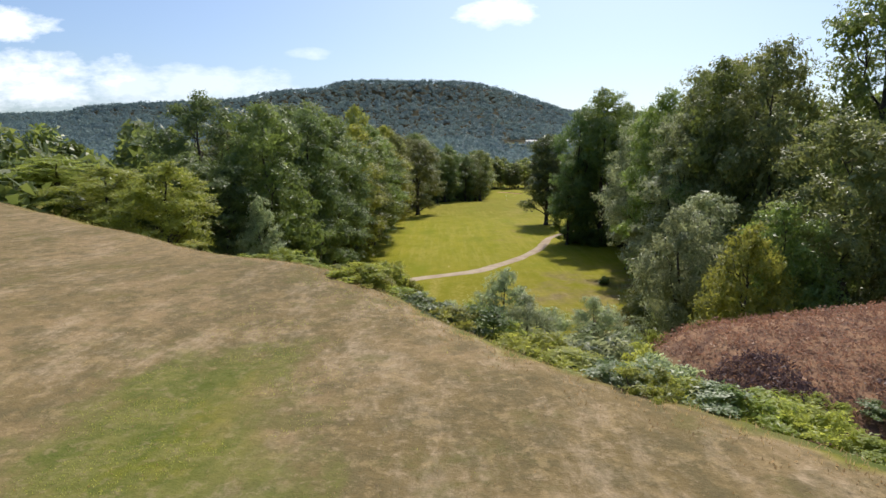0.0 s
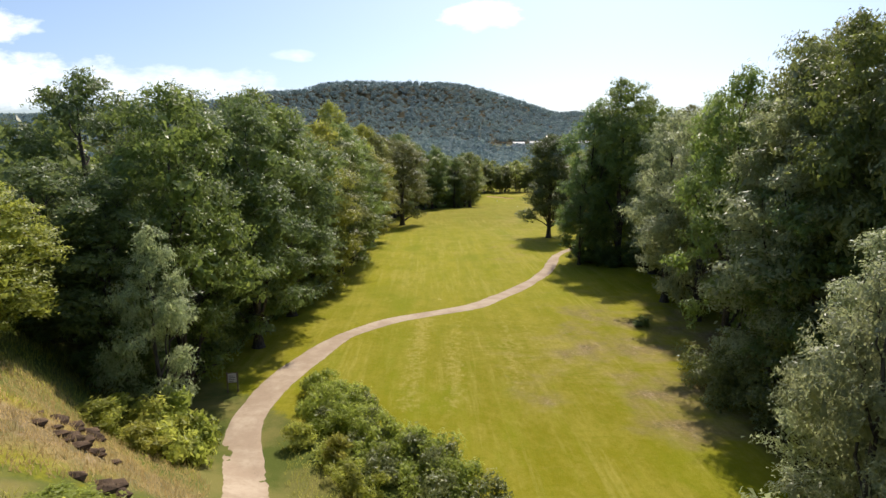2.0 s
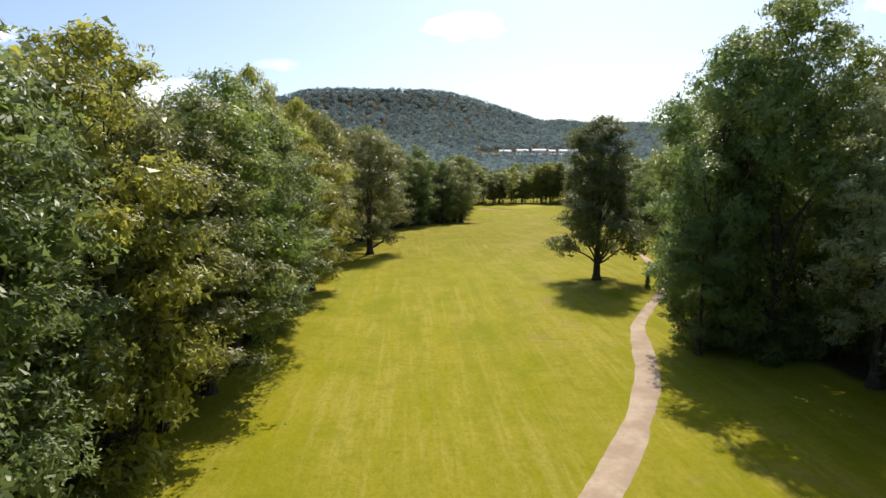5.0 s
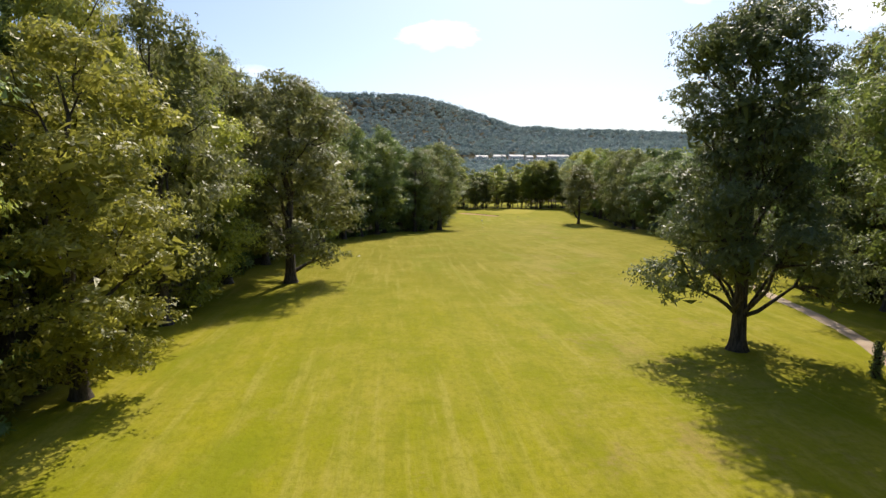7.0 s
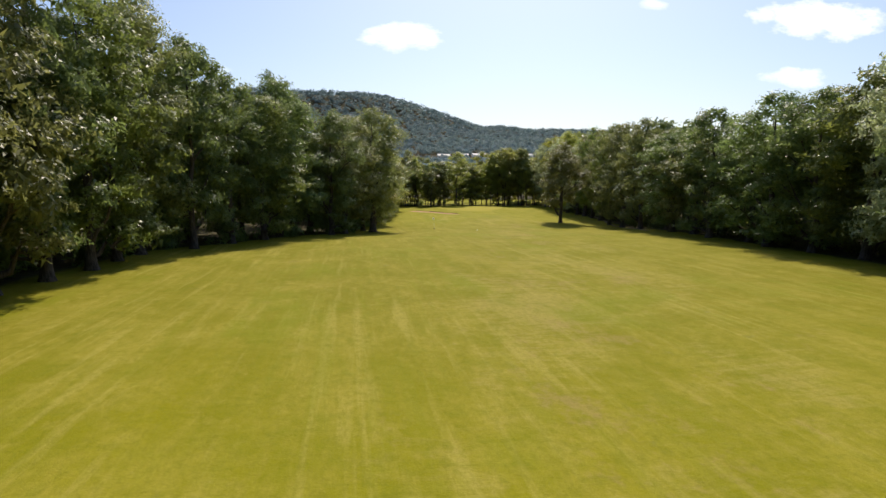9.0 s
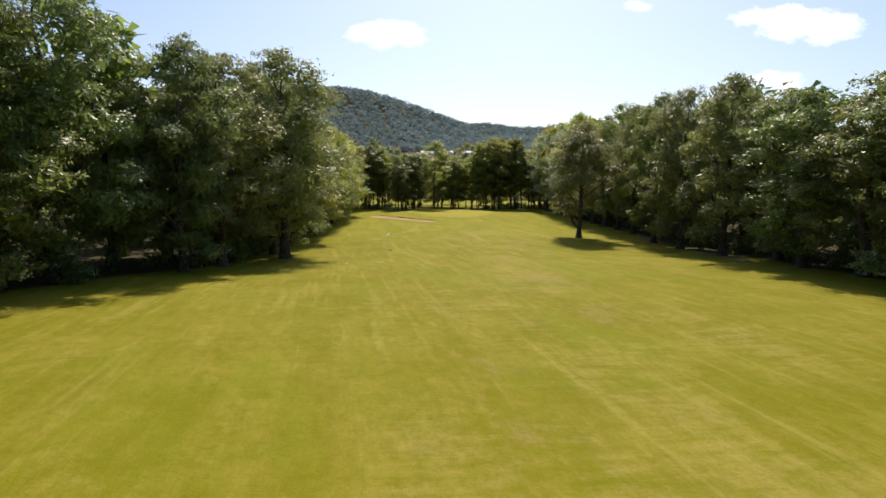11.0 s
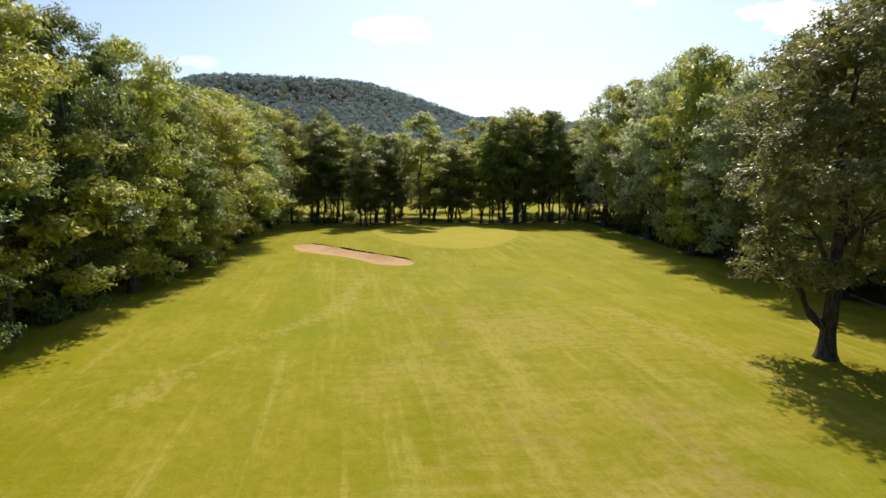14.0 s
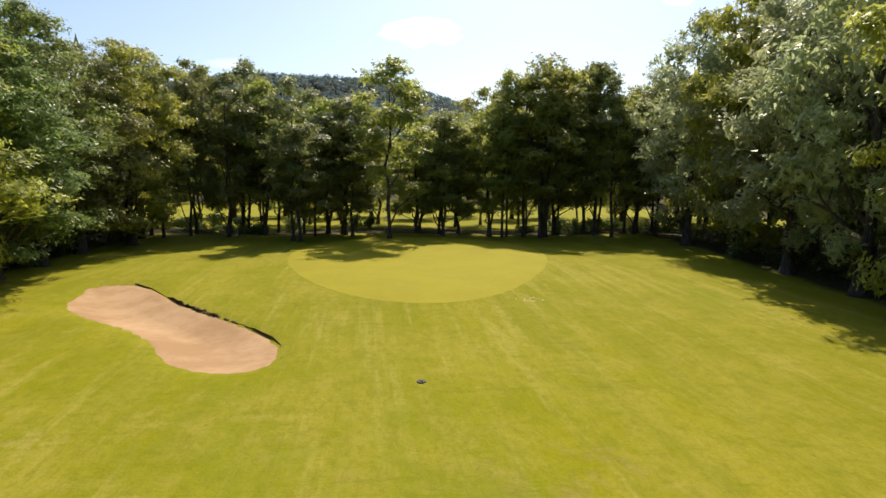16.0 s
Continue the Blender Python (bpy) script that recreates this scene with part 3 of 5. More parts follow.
def build_bunker():
    seg, rings = 96, 12
    rim = [bunker_edge(2 * math.pi * k / seg, 1.03) for k in range(seg)]
    verts = []
    for i in range(rings + 1):
        for x, y in rim:
            f = i / rings
            verts.append((34.6 + (x - 34.6) * f, 311.6 + (y - 311.6) * f))
    v = np.array(verts)
    z = land(v[:, 0], v[:, 1]) + 0.06 - 0.09 * np.repeat(np.arange(rings + 1) / rings, seg) ** 10
    faces = [(i * seg + k, i * seg + (k + 1) % seg, (i + 1) * seg + (k + 1) % seg, (i + 1) * seg + k) for i in range(rings) for k in range(seg)]
    sand = new("bunker", mesh_from("bunker", np.column_stack([v, z]), np.array(faces)[:, ::-1], [SAND], True))
    tagged(sand, "kidney-shaped sand bunker with a dark cut edge", "bunker", kind="structure")
    # the cut earth lip on the far side
    rng = np.random.default_rng(8)
    verts, faces = [], []
    far = [k for k in range(seg) if (lambda p: (p[0] - 34.6) * 0.81 + (p[1] - 311.6) * 0.58 > 0.5)(rim[k])]
    k0 = next(k for k in far if (k - 1) % seg not in far)
    order = [(k0 + i) % seg for i in range(len(far))]
    for k in order:
        x, y = rim[k]
        nx, ny = x - 34.6, y - 311.6
        q = math.hypot(nx, ny)
        nx, ny = nx / q, ny / q
        zt = float(land(x + nx * 0.9, y + ny * 0.9)) - 0.04 + rng.normal(0, 0.05)
        zb = float(land(x - nx * 0.2, y - ny * 0.2)) - 0.05
        j = rng.normal(0, 0.05)
        for o, zz in ((-0.10, zb), (0.0 + j, (zt + zb) / 2), (-0.04 + j, zt), (0.10, zt - 0.02), (0.25, zt - 0.2)):
            verts.append((x + nx * o, y + ny * o, zz))
    for i in range(len(order) - 1):
        for j in range(4):
            a = i * 5 + j
            faces.append((a, a + 5, a + 6, a + 1))
    lip = new("bunker_lip", mesh_from("bunker_lip", verts, faces, [EARTH], False))
    lip.parent = sand


build_bunker()

# ---------------------------------------------------------------- trees


def tube(points, radii, sides=7):
    """Vertices and faces of a tapering tube along points."""
    p = np.asarray(points, float)
    way = np.gradient(p, axis=0)
    way /= np.linalg.norm(way, axis=1)[:, None] + 1e-9
    ref = np.array((0.3, 1.0, 0.1)) if abs(way[0, 1]) < 0.8 else np.array((1.0, 0.2, 0.1))
    a = np.cross(way, ref)
    a /= np.linalg.norm(a, axis=1)[:, None]
    b = np.cross(way, a)
    ang = np.arange(sides) * 2 * math.pi / sides
    ring = (a[:, None] * np.cos(ang)[None, :, None] + b[:, None] * np.sin(ang)[None, :, None]) * np.asarray(radii)[:, None, None]
    v = (p[:, None] + ring).reshape(-1, 3)
    f = [(i * sides + k, i * sides + (k + 1) % sides, (i + 1) * sides + (k + 1) % sides, (i + 1) * sides + k)
         for i in range(len(p) - 1) for k in range(sides)]
    return v, np.array(f)


def join(parts):
    vs, fs, n = [], [], 0
    for v, f in parts:
        vs.append(v)
        fs.append(f + n)
        n += len(v)
    return np.concatenate(vs), np.concatenate(fs)


def leaf_sprays(rng, centre, outward, size, lift=0.55, pair=True):
    """Pointed leaf sprays round each centre, facing roughly outward and up: one or a pair of them."""
    if pair:
        centre = np.concatenate([centre, centre + rng.normal(0, 0.55, centre.shape) * size])
        outward = np.concatenate([outward, outward])
    n = len(centre)
    nrm = outward * 0.8 + np.array((0, 0, lift * 0.7)) + rng.normal(0, 0.45, (n, 3))
    nrm /= np.linalg.norm(nrm, axis=1)[:, None]
    t = np.cross(nrm, rng.normal(0, 1, (n, 3)))
    t /= np.linalg.norm(t, axis=1)[:, None]
    b = np.cross(nrm, t)
    s = (size * rng.uniform(0.6, 1.4, n))[:, None]
    v = np.stack([centre - t * s * 0.5 - b * s * 0.24, centre - t * s * 0.42 + b * s * 0.28, centre + t * s * 0.72 - nrm * s * 0.14], 1).reshape(-1, 3)
    return v, np.arange(n * 3).reshape(-1, 3)


def crown_shape(kind, u):
    """Radius (share of the widest) at height u of the crown."""
    if kind == "oval":
        return min(1.0, 0.62 + 1.1 * u) * (1 - max(0.0, u - 0.25) ** 2.4 * 1.75) ** 0.6
    if kind == "column":
        return min(1.0, 0.6 + 1.5 * u) * (1 - 0.9 * u ** 4.5) ** 0.55
    if kind == "cone":
        return (1 - 0.72 * u) * min(1, 0.6 + 3 * u) * (1 - u ** 6) ** 0.5
    if kind == "oak":
        return float(np.interp(u, (0, 0.12, 0.3, 0.45, 0.6, 0.8, 0.93, 1), (0.85, 1, 0.95, 0.74, 0.66, 0.66, 0.5, 0.25)))
    return (1 - (2 * u - 0.9) ** 2 * 0.75)             # round


def lobes_of(rng, H, R, low, kind, count):
    """The billows of a crown: centre and radius of each."""
    out = []
    for i in range(count):
        u = ((i + 0.5) / count) ** 0.9
        a = i * 2.399963 + rng.uniform(-0.5, 0.5)
        r = crown_shape(kind, u) * R
        q = rng.uniform(0.45, 0.86) * r * (1 if u < 0.93 else 0.5)
        rad = R * rng.uniform(0.22, 0.40) * (0.75 + 0.35 * crown_shape(kind, u))
        z = low + u * (H - low - rad * 0.8) + rad * 0.25
        out.append((np.array((q * math.cos(a), q * math.sin(a), z)), rad))
    out.append((np.array((0.0, 0.0, low + 0.55 * (H - low))), R * 0.5))
    return out


def crown_mesh(name, rng, lobes, leaves, size, material, cover=1.0, core=0.74, drop=0.82, pair=True):
    area = np.array([r * r for _, r in lobes])
    share = (area / area.sum() * leaves / 24).astype(int) + 2
    vs, fs, nv = [], [], 0
    for (c, r), k in zip(lobes, share):
        d = rng.normal(0, 1, (k, 3))
        d[:, 2] = d[:, 2] * 0.8 + 0.42
        d /= np.linalg.norm(d, axis=1)[:, None]
        knot = c + d * (r * rng.uniform(0.66, 1.12, k))[:, None] * np.array((1, 1, drop))
        keep = np.ones(k, bool)
        for c2, r2 in lobes:
            if c2 is not c:
                keep &= np.linalg.norm((knot - c2) / np.array((1, 1, drop)), axis=1) > r2 * 0.62
        knot, d = knot[keep], d[keep]
        if not len(knot):
            continue
        per = 24
        spread = rng.normal(0, 1, (len(knot), per, 3)) * (r * 0.075 + size * 0.6) * np.array((1, 1, 0.55))
        along = rng.normal(0, 0.15, (len(knot), per)) * r
        flat = d * np.array((1, 1, 0.15))
        cen = knot[:, None] + spread + flat[:, None] * along[..., None]
        cen[..., 2] -= 0.30 * along ** 2 / r
        v, f = leaf_sprays(rng, cen.reshape(-1, 3), np.repeat(d, per, 0), size, pair=pair)
        vs.append(v)
        fs.append(f + nv)
        nv += len(v)
    # the dense inside of each billow
    for c, r in lobes:
        if core <= 0:
            break
        k = int(110 * cover)
        d = rng.normal(0, 1, (k, 3))
        d /= np.linalg.norm(d, axis=1)[:, None]
        v, f = leaf_sprays(rng, c + d * r * core * rng.uniform(0.3, 1, (k, 1)), d, r * 0.27, 0.1, pair=False)
        vs.append(v)
        fs.append(f + nv)
        nv += len(v)
    return mesh_from(name, np.concatenate(vs), np.concatenate(fs), [material], False)


TREES = {}
KINDS = {
    # crown, design height, design radius, crown base, billows, leaves, leaf size, trunk radius, material, label
    "dense": ("column", 20, 5.0, 0.8, 30, 15000, 0.2, 0.34, LEAF_DARK, "tall dense broadleaf tree, dark green to the ground"),
    "bright": ("oval", 19, 5.0, 1.2, 28, 13500, 0.19, 0.32, LEAF_MID, "tall broadleaf tree with fresh green leaves"),
    "olive": ("oval", 18, 5.0, 1.7, 26, 13500, 0.185, 0.34, LEAF_OLIVE, "spreading oak with olive green leaves and bare lower trunk"),
    "oak": ("oak", 20.5, 6.0, 3.0, 40, 27000, 0.19, 0.42, LEAF_OAK, "old lone oak with a flared trunk beside the path"),
    "yellow": ("column", 17, 4.6, 0.6, 30, 13000, 0.185, 0.28, LEAF_YELLOW, "sunlit yellow-green hornbeam with drooping leafy boughs"),
    "willow": ("round", 12, 4.2, 0.6, 20, 12000, 0.15, 0.24, LEAF_GREY, "grey-green sallow willow with small glinting leaves"),
    "hazel": ("round", 12, 4.2, 0.4, 26, 14000, 0.15, 0.20, LEAF_YELLOW, "bushy yellow-green hazel growing on the bank"),
    "grey": ("oval", 18, 5.0, 1.2, 26, 13500, 0.18, 0.32, LEAF_GREY, "grey-green whitebeam with glinting leaves"),
    "round_grey": ("oval", 18, 5.0, 3.4, 26, 17000, 0.175, 0.30, LEAF_OLIVE, "round olive-leaved tree standing clear of the wood on a bare trunk"),
    "mid_dense": ("column", 20, 5.0, 1.0, 28, 6000, 0.28, 0.34, LEAF_DARK, "tall dense dark green tree at the wood's edge"),
    "mid_bright": ("oval", 19, 5.0, 1.2, 26, 6000, 0.28, 0.32, LEAF_MID, "tall fresh green tree at the wood's edge"),
    "mid_olive": ("oval", 18, 5.0, 1.6, 26, 6000, 0.27, 0.34, LEAF_OLIVE, "olive green oak at the wood's edge"),
    "mid_grey": ("oval", 18, 5.0, 1.6, 26, 6000, 0.27, 0.34, LEAF_GREY, "grey-green whitebeam at the wood's edge"),
    "mid_yellow": ("column", 17, 4.6, 0.8, 28, 6000, 0.27, 0.28, LEAF_YELLOW, "yellow-green hornbeam with layered boughs at the wood's edge"),
    "slim": ("oval", 17, 3.2, 4.2, 20, 2800, 0.28, 0.13, LEAF_AIRY, "slender wood-edge tree with a bare dark trunk"),
    "slim_olive": ("oval", 17, 3.2, 3.4, 18, 2600, 0.28, 0.14, LEAF_OLIVE, "slender olive green tree with an airy crown"),
    "slim_bright": ("column", 16, 3.2, 2.6, 18, 2500, 0.28, 0.12, LEAF_AIRY, "slender light green tree with a bare trunk"),
    "far_dense": ("column", 20, 5.0, 2.0, 16, 1900, 0.95, 0.34, LEAF_DARK, "dark green forest tree standing in the wood"),
    "far_bright": ("oval", 19, 5.0, 2.0, 16, 1900, 0.95, 0.32, LEAF_MID, "mid green forest tree standing in the wood"),
    "far_olive": ("round", 18, 5.2, 2.0, 16, 1900, 0.95, 0.32, LEAF_OLIVE, "olive green forest tree standing in the wood"),
}


def wobble_line(rng, a, b, k, amount):
    t = np.linspace(0, 1, k)[:, None]
    p = np.asarray(a) * (1 - t) + np.asarray(b) * t
    p[1:-1] += rng.normal(0, amount, (k - 2, 3))
    return p


def build_tree(key, kind, seed):
    crown, H, R, low, count, leaves, size, tr, mat, label = KINDS[kind]
    rng = np.random.default_rng(seed)
    root = new("tree")
    tagged(root, label, "tree", "trees of the wood")
    lobes = lobes_of(rng, H, R, low, crown, count)
    top = H * 0.86
    k = 9
    trunk = wobble_line(rng, (0, 0, -0.6), (0, 0, top), k, 0.14)
    trunk[:2, :2] = 0
    rad = tr * (1 - np.linspace(0, 1, k)) ** 0.8 + 0.03
    rad[0], rad[1] = tr * 1.5, tr * 1.02
    foot = np.array(((0, 0, -0.6), (0, 0, 0.0), (0, 0, 0.35), (0, 0, 0.9)))
    trunk, rad = np.concatenate([foot, trunk[1:]]), np.concatenate([(tr * 2.3, tr * 1.85, tr * 1.4, tr * 1.15), rad[1:]])
    k = len(trunk)
    v, f = tube(trunk, rad, 9)
    part = new("trunk", mesh_from("trunk", v, f, [BARK], True))
    part.parent = root
    far = kind.startswith("far")
    for c, r in [] if far else lobes[:-1] if kind == "oak" else lobes[:-1:5] if "mid" in kind or "slim" in kind else lobes[:-1:3]:
        foot = max(low * 0.7, c[2] - np.hypot(c[0], c[1]) * 0.9 - 0.6)
        i = min(k - 2, max(3, int(np.searchsorted(trunk[:, 2], foot)) - 1))
        p0 = trunk[i]
        pts = wobble_line(rng, p0, c, 6, 0.16)
        pts[1:4, 2] += np.array((0.05, 0.2, 0.2))
        v, f = tube(pts, np.linspace(rad[i] * (0.36 if kind == "oak" else 0.55), 0.03, 6), 5)
        twigs = [(v, f)]
        for _ in range(3):
            e = rng.normal(0, 1, 3)
            e = c + e / np.linalg.norm(e) * r * 0.7
            twigs.append(tube(wobble_line(rng, pts[3], e, 4, 0.1), np.linspace(rad[i] * 0.25, 0.02, 4), 4))
        v, f = join(twigs)
        limb = new("limb", mesh_from("limb", v, f, [BARK], True))
        limb.parent = root
    layered = kind in ("oak", "yellow", "mid_yellow")
    cm = crown_mesh("crown", rng, lobes, leaves, size, mat, drop=0.52 if layered else 0.72, pair=not far)
    part = new("crown", cm)
    part.parent = root
    TREES[key] = root
    return root


def tree(x, y, top, radius, kind, variant=0, turn=0.0, lean=0.0):
    """A tree of that kind, with its crown's top at height top above the sea of z."""
    H, R = KINDS[kind][1], KINDS[kind][2]
    z = float(land(x, y))
    m = Matrix.LocRotScale((x, y, z - 0.05), Euler((radians(lean), 0, radians(turn))), (radius / R, radius / R, (top - z) / H))
    key = (kind, variant)
    if key not in TREES:
        ob = build_tree(key, kind, 100 + 17 * variant + sum(map(ord, kind)))
        ob.matrix_basis = m
        return ob
    src = TREES[key]
    keep = src.scale.copy()
    src.scale = (1, 1, 1)
    ob = copy_thing(src, m)
    src.scale = keep
    return ob


# single trees that stand out: where, height of the top, radius
SINGLES = (
    (23.6, 147.6, 29.7, 5.7, "oak", 0), (55.7, 273.9, 23, 5.6, "round_grey", 0), (61.8, 257.5, 26.2, 5.0, "olive", 1), (63.4, 266.5, 26.6, 4.8, "bright", 1), (66.8, 278.5, 26.8, 5.0, "olive", 0), (-6.6, 173.5, 29.3, 6.8, "olive", 1),
    (15.2, 254.5, 27.4, 6.8, "olive", 0), (2.2, 234.5, 29.4, 5.6, "dense", 0), (13.2, 266.0, 27.2, 5.0, "bright", 0), (-18.6, 175.3, 32.4, 5.2, "olive", 1), (-15.2, 182.0, 33.0, 5.0, "bright", 1), (-20.4, 156.0, 37.0, 4.2, "yellow", 0), (-8, 212.2, 32.2, 6.2, "olive", 1), (-13.5, 133, 29.6, 5.0, "yellow", 1), (-13.4, 149.0, 31.8, 4.0, "yellow", 0),
    (24.3, 120.5, 33.5, 5.0, "dense", 0), (28.2, 119, 36.4, 6.8, "bright", 0), (33.0, 121.0, 34.0, 4.8, "bright", 1), (38.5, 121.5, 33.0, 5.0, "olive", 0), (36, 136, 34.4, 5.4, "bright", 0), (36.3, 147.5, 32.5, 6.0, "bright", 1), (40.8, 162.6, 29.0, 5.0, "dense", 0), (41.5, 156.5, 34.5, 5.2, "olive", 1), (37, 129.5, 27, 4.8, "grey", 0), (-11, 142.5, 26, 5.2, "yellow", 0),     (26.5, 123.5, 30, 4.6, "dense", 1), (31.8, 134, 22.5, 3.0, "yellow", 1), (22.2, 118.2, 20, 3.0, "dense", 1))
BANK_SINGLES = (
    (31, 57, 37.0, 6.4, "bright", 0), (27.5, 71, 34.0, 6.0, "olive", 1), (22.4, 75.4, 31.4, 4.2, "bright", 1), (24.2, 70.0, 32.8, 4.6, "olive", 0), (23.4, 64.8, 32.8, 4.6, "bright", 0), (25.0, 60.5, 33.4, 4.8, "olive", 0), (26.2, 88.0, 30.2, 5.0, "grey", 0), (26.0, 95.5, 30.0, 5.0, "grey", 1), (27.0, 81.5, 30.5, 5.0, "olive", 1), (21.5, 46, 27.0, 4.8, "olive", 0), (27, 47, 29.5, 5.0, "olive", 1),
    (14.8, 42.8, 21.6, 3.0, "hazel", 0), (14.4, 50.0, 22.0, 3.2, "willow", 0), (21.8, 68.0, 28.8, 5.4, "grey", 1), (24.0, 66.0, 27.0, 5.0, "dense", 1), (18.0, 54, 22.5, 3.8, "grey", 1), (17.5, 44.5, 22.5, 3.2, "bright", 0))
LEFT_SINGLES = (
    (-20, 58, 24.4, 4.0, "hazel", 0), (-15.2, 64, 21.4, 2.6, "willow", 1), (-18.5, 66, 24.0, 4.4, "dense", 1), (-22.5, 66, 25.0, 4.4, "dense", 0), (-26, 61, 24.0, 4.2, "hazel", 1), (-33, 66, 24.6, 4.6, "yellow", 1),
    (-41, 64, 25.0, 5.0, "dense", 0), (-48, 60, 25.5, 5.0, "bright", 0), (-18, 76, 30.0, 5.2, "dense", 1), (-24, 74, 31.0, 5.2, "dense", 0))
for k, (x, y, top, r, kind, v) in enumerate(SINGLES + BANK_SINGLES + LEFT_SINGLES):
    tree(x, y, top, r, kind, v, 40 + 67 * k)
# the first rows of the woods, and the rows behind them


def rows_of_wood():
    rng = np.random.default_rng(21)
    placed = [(s[0], s[1]) for s in SINGLES + BANK_SINGLES + LEFT_SINGLES]

    def free(x, y, gap):
        return all((x - a) ** 2 + (y - b) ** 2 > gap * gap for a, b in placed)

    def put(x, y, top, r, kinds, gap):
        if free(x, y, gap):
            placed.append((x, y))
            kind = kinds[int(rng.integers(len(kinds)))]
            tree(x, y, top, r, kind, int(rng.integers(3 if "slim" in kind else 2)), float(rng.uniform(0, 360)))

    tops_l = lambda y: float(np.interp(y, (60, 75, 90, 97, 103, 125, 140, 150, 178, 205, 222, 235, 248, 262, 285, 305, 345),
                                       (28, 30.8, 32.5, 31, 29.4, 29.4, 29.8, 30.5, 32, 31, 29.4, 28.1, 25.1, 25.9, 23, 24.2, 24.1)))
    tops_r = lambda y: float(np.interp(y, (45, 65, 85, 100, 108, 118, 128, 140, 165, 200, 215, 230, 255, 280, 300, 320, 335),
                                       (34, 33.5, 31, 31, 31, 28.5, 28, 28, 28, 26.5, 25, 24, 25.5, 26.3, 28.5, 31.5, 28)))
    y = 60.0
    while y < 345:
        x = float(np.interp(y, LEFT_Y, LEFT_X))
        kinds = ("dense", "dense", "bright") if y < 90 else ("bright", "dense", "olive", "yellow") if y < 170 else ("mid_dense", "mid_bright", "mid_olive") if y < 228 else ("dense", "bright", "olive") if y < 245 else ("yellow", "bright", "dense", "olive")
        put(x + rng.uniform(-1.2, 0.6), y, tops_l(y) + rng.uniform(-3.0, 1.0), rng.uniform(4.4, 5.8), kinds, 4.5)
        y += rng.uniform(5.0, 6.5)
    y = 66.0
    while y < 340:
        if not 128 < y < 158:
            x = float(np.interp(y, RIGHT_Y, RIGHT_X))
            kinds = ("grey", "olive", "grey", "olive") if y < 98 else ("grey", "mid_grey", "olive") if y < 116 else ("dense", "bright", "olive", "dense") if y < 130 else ("mid_dense", "mid_bright", "mid_olive", "mid_grey") if y < 250 else ("mid_olive", "mid_grey", "mid_bright", "mid_grey", "mid_yellow")
            put(x + rng.uniform(-0.8, 2.0), y, tops_r(y) + rng.uniform(-4.0, 1.0), rng.uniform(4.6, 6.0), kinds, 4.5)
        y += rng.uniform(5.2, 6.6) if 116 < y < 245 else rng.uniform(6.4, 8.6)
    end_top = lambda x: float(np.interp(x, (21.3, 26.3, 32.3, 39.3, 43.3, 49.3, 53.3, 57.3, 60.0, 63.3, 70.0, 79.3), (26, 26, 24.5, 21, 21.5, 21.5, 21.5, 23.4, 25.3, 26.0, 26.5, 27.5)))
    tree(45.4, 341.5, 24.0, 4.4, "slim", 0)
    placed.append((45.4, 341.5))
    # the row across the end, and the wood beyond it
    slim = ("slim", "slim_olive", "slim_bright", "slim_bright", "slim_olive")
    for x0, y0, count, spread in ((23.3, 346.7, 4, 1.6), (28.2, 348.7, 5, 1.8), (33.3, 347.8, 4, 1.2), (35.8, 345.8, 3, 0.8), (38.7, 349.9, 3, 1.3), (42.3, 347.4, 3, 1.0),
                                  (49.3, 348, 3, 1.2), (52.7, 350.1, 3, 1.5), (57.8, 348.1, 5, 1.6), (61.3, 347.2, 4, 1.2), (65.2, 349.2, 4, 1.8), (70.3, 348.3, 5, 2.0), (76.3, 348.4, 4, 2.0), (81.3, 346.4, 4, 1.6), (86.3, 342.5, 4, 2.0), (91.3, 346.6, 4, 2.0)):
        for _ in range(count):
            x = x0 + rng.normal(0, spread)
            put(x, y0 + rng.normal(0, 2.2), end_top(x) + rng.uniform(-5.0, 0.2), rng.uniform(2.4, 4.6), slim, 0.5)
    x = 18.0
    while x < 104:
        put(x, 361 + rng.uniform(-3.0, 6.0), end_top(x) + rng.uniform(-5, 1.0), rng.uniform(3.0, 4.8), slim[1:], 1.2)
        x += rng.uniform(2.2, 5.5)
    for x, y, top in ((36.9, 377.8, 17.6), (43.8, 383.9, 19.5), (50.9, 376, 17.1), (58.8, 386.1, 19.4), (29.8, 382.7, 18.5), (66.9, 379.2, 19.5), (22.9, 377.7, 18.6), (74.8, 384.4, 20.5), (83, 372.5, 22.7), (91, 368.6, 22.7), (99, 374.7, 22.6), (88.8, 384.5, 22.5)):
        put(x, y, top, 4.6, ("mid_yellow",), 1.0)
    far, near = ("far_dense", "far_bright", "far_olive"), ("mid_dense", "mid_bright", "mid_olive")
    for depth, step in ((7.5, 8.0),):
        y = 62.0 + depth * 0.3
        while y < 350 + depth:
            x = float(np.interp(y, LEFT_Y, LEFT_X)) - depth
            put(x + rng.uniform(-2, 2), y, tops_l(min(y, 345)) + rng.uniform(-4.5, 1.5), rng.uniform(4.6, 6.0), near if y < 125 else far, 5.0)
            y += step * rng.uniform(0.85, 1.2)
        y = 64.0
        while y < 345 + depth:
            if not (depth < 12 and 128 < y < 150):
                x = float(np.interp(y, RIGHT_Y, RIGHT_X)) + depth
                put(x + rng.uniform(-2, 2), y, tops_r(min(y, 335)) + rng.uniform(-4.5, 1.5), rng.uniform(4.6, 6.0), near if y < 125 else far, 5.0)
            y += step * rng.uniform(0.85, 1.2)
    return tops_l, tops_r


TOPS_L, TOPS_R = rows_of_wood()

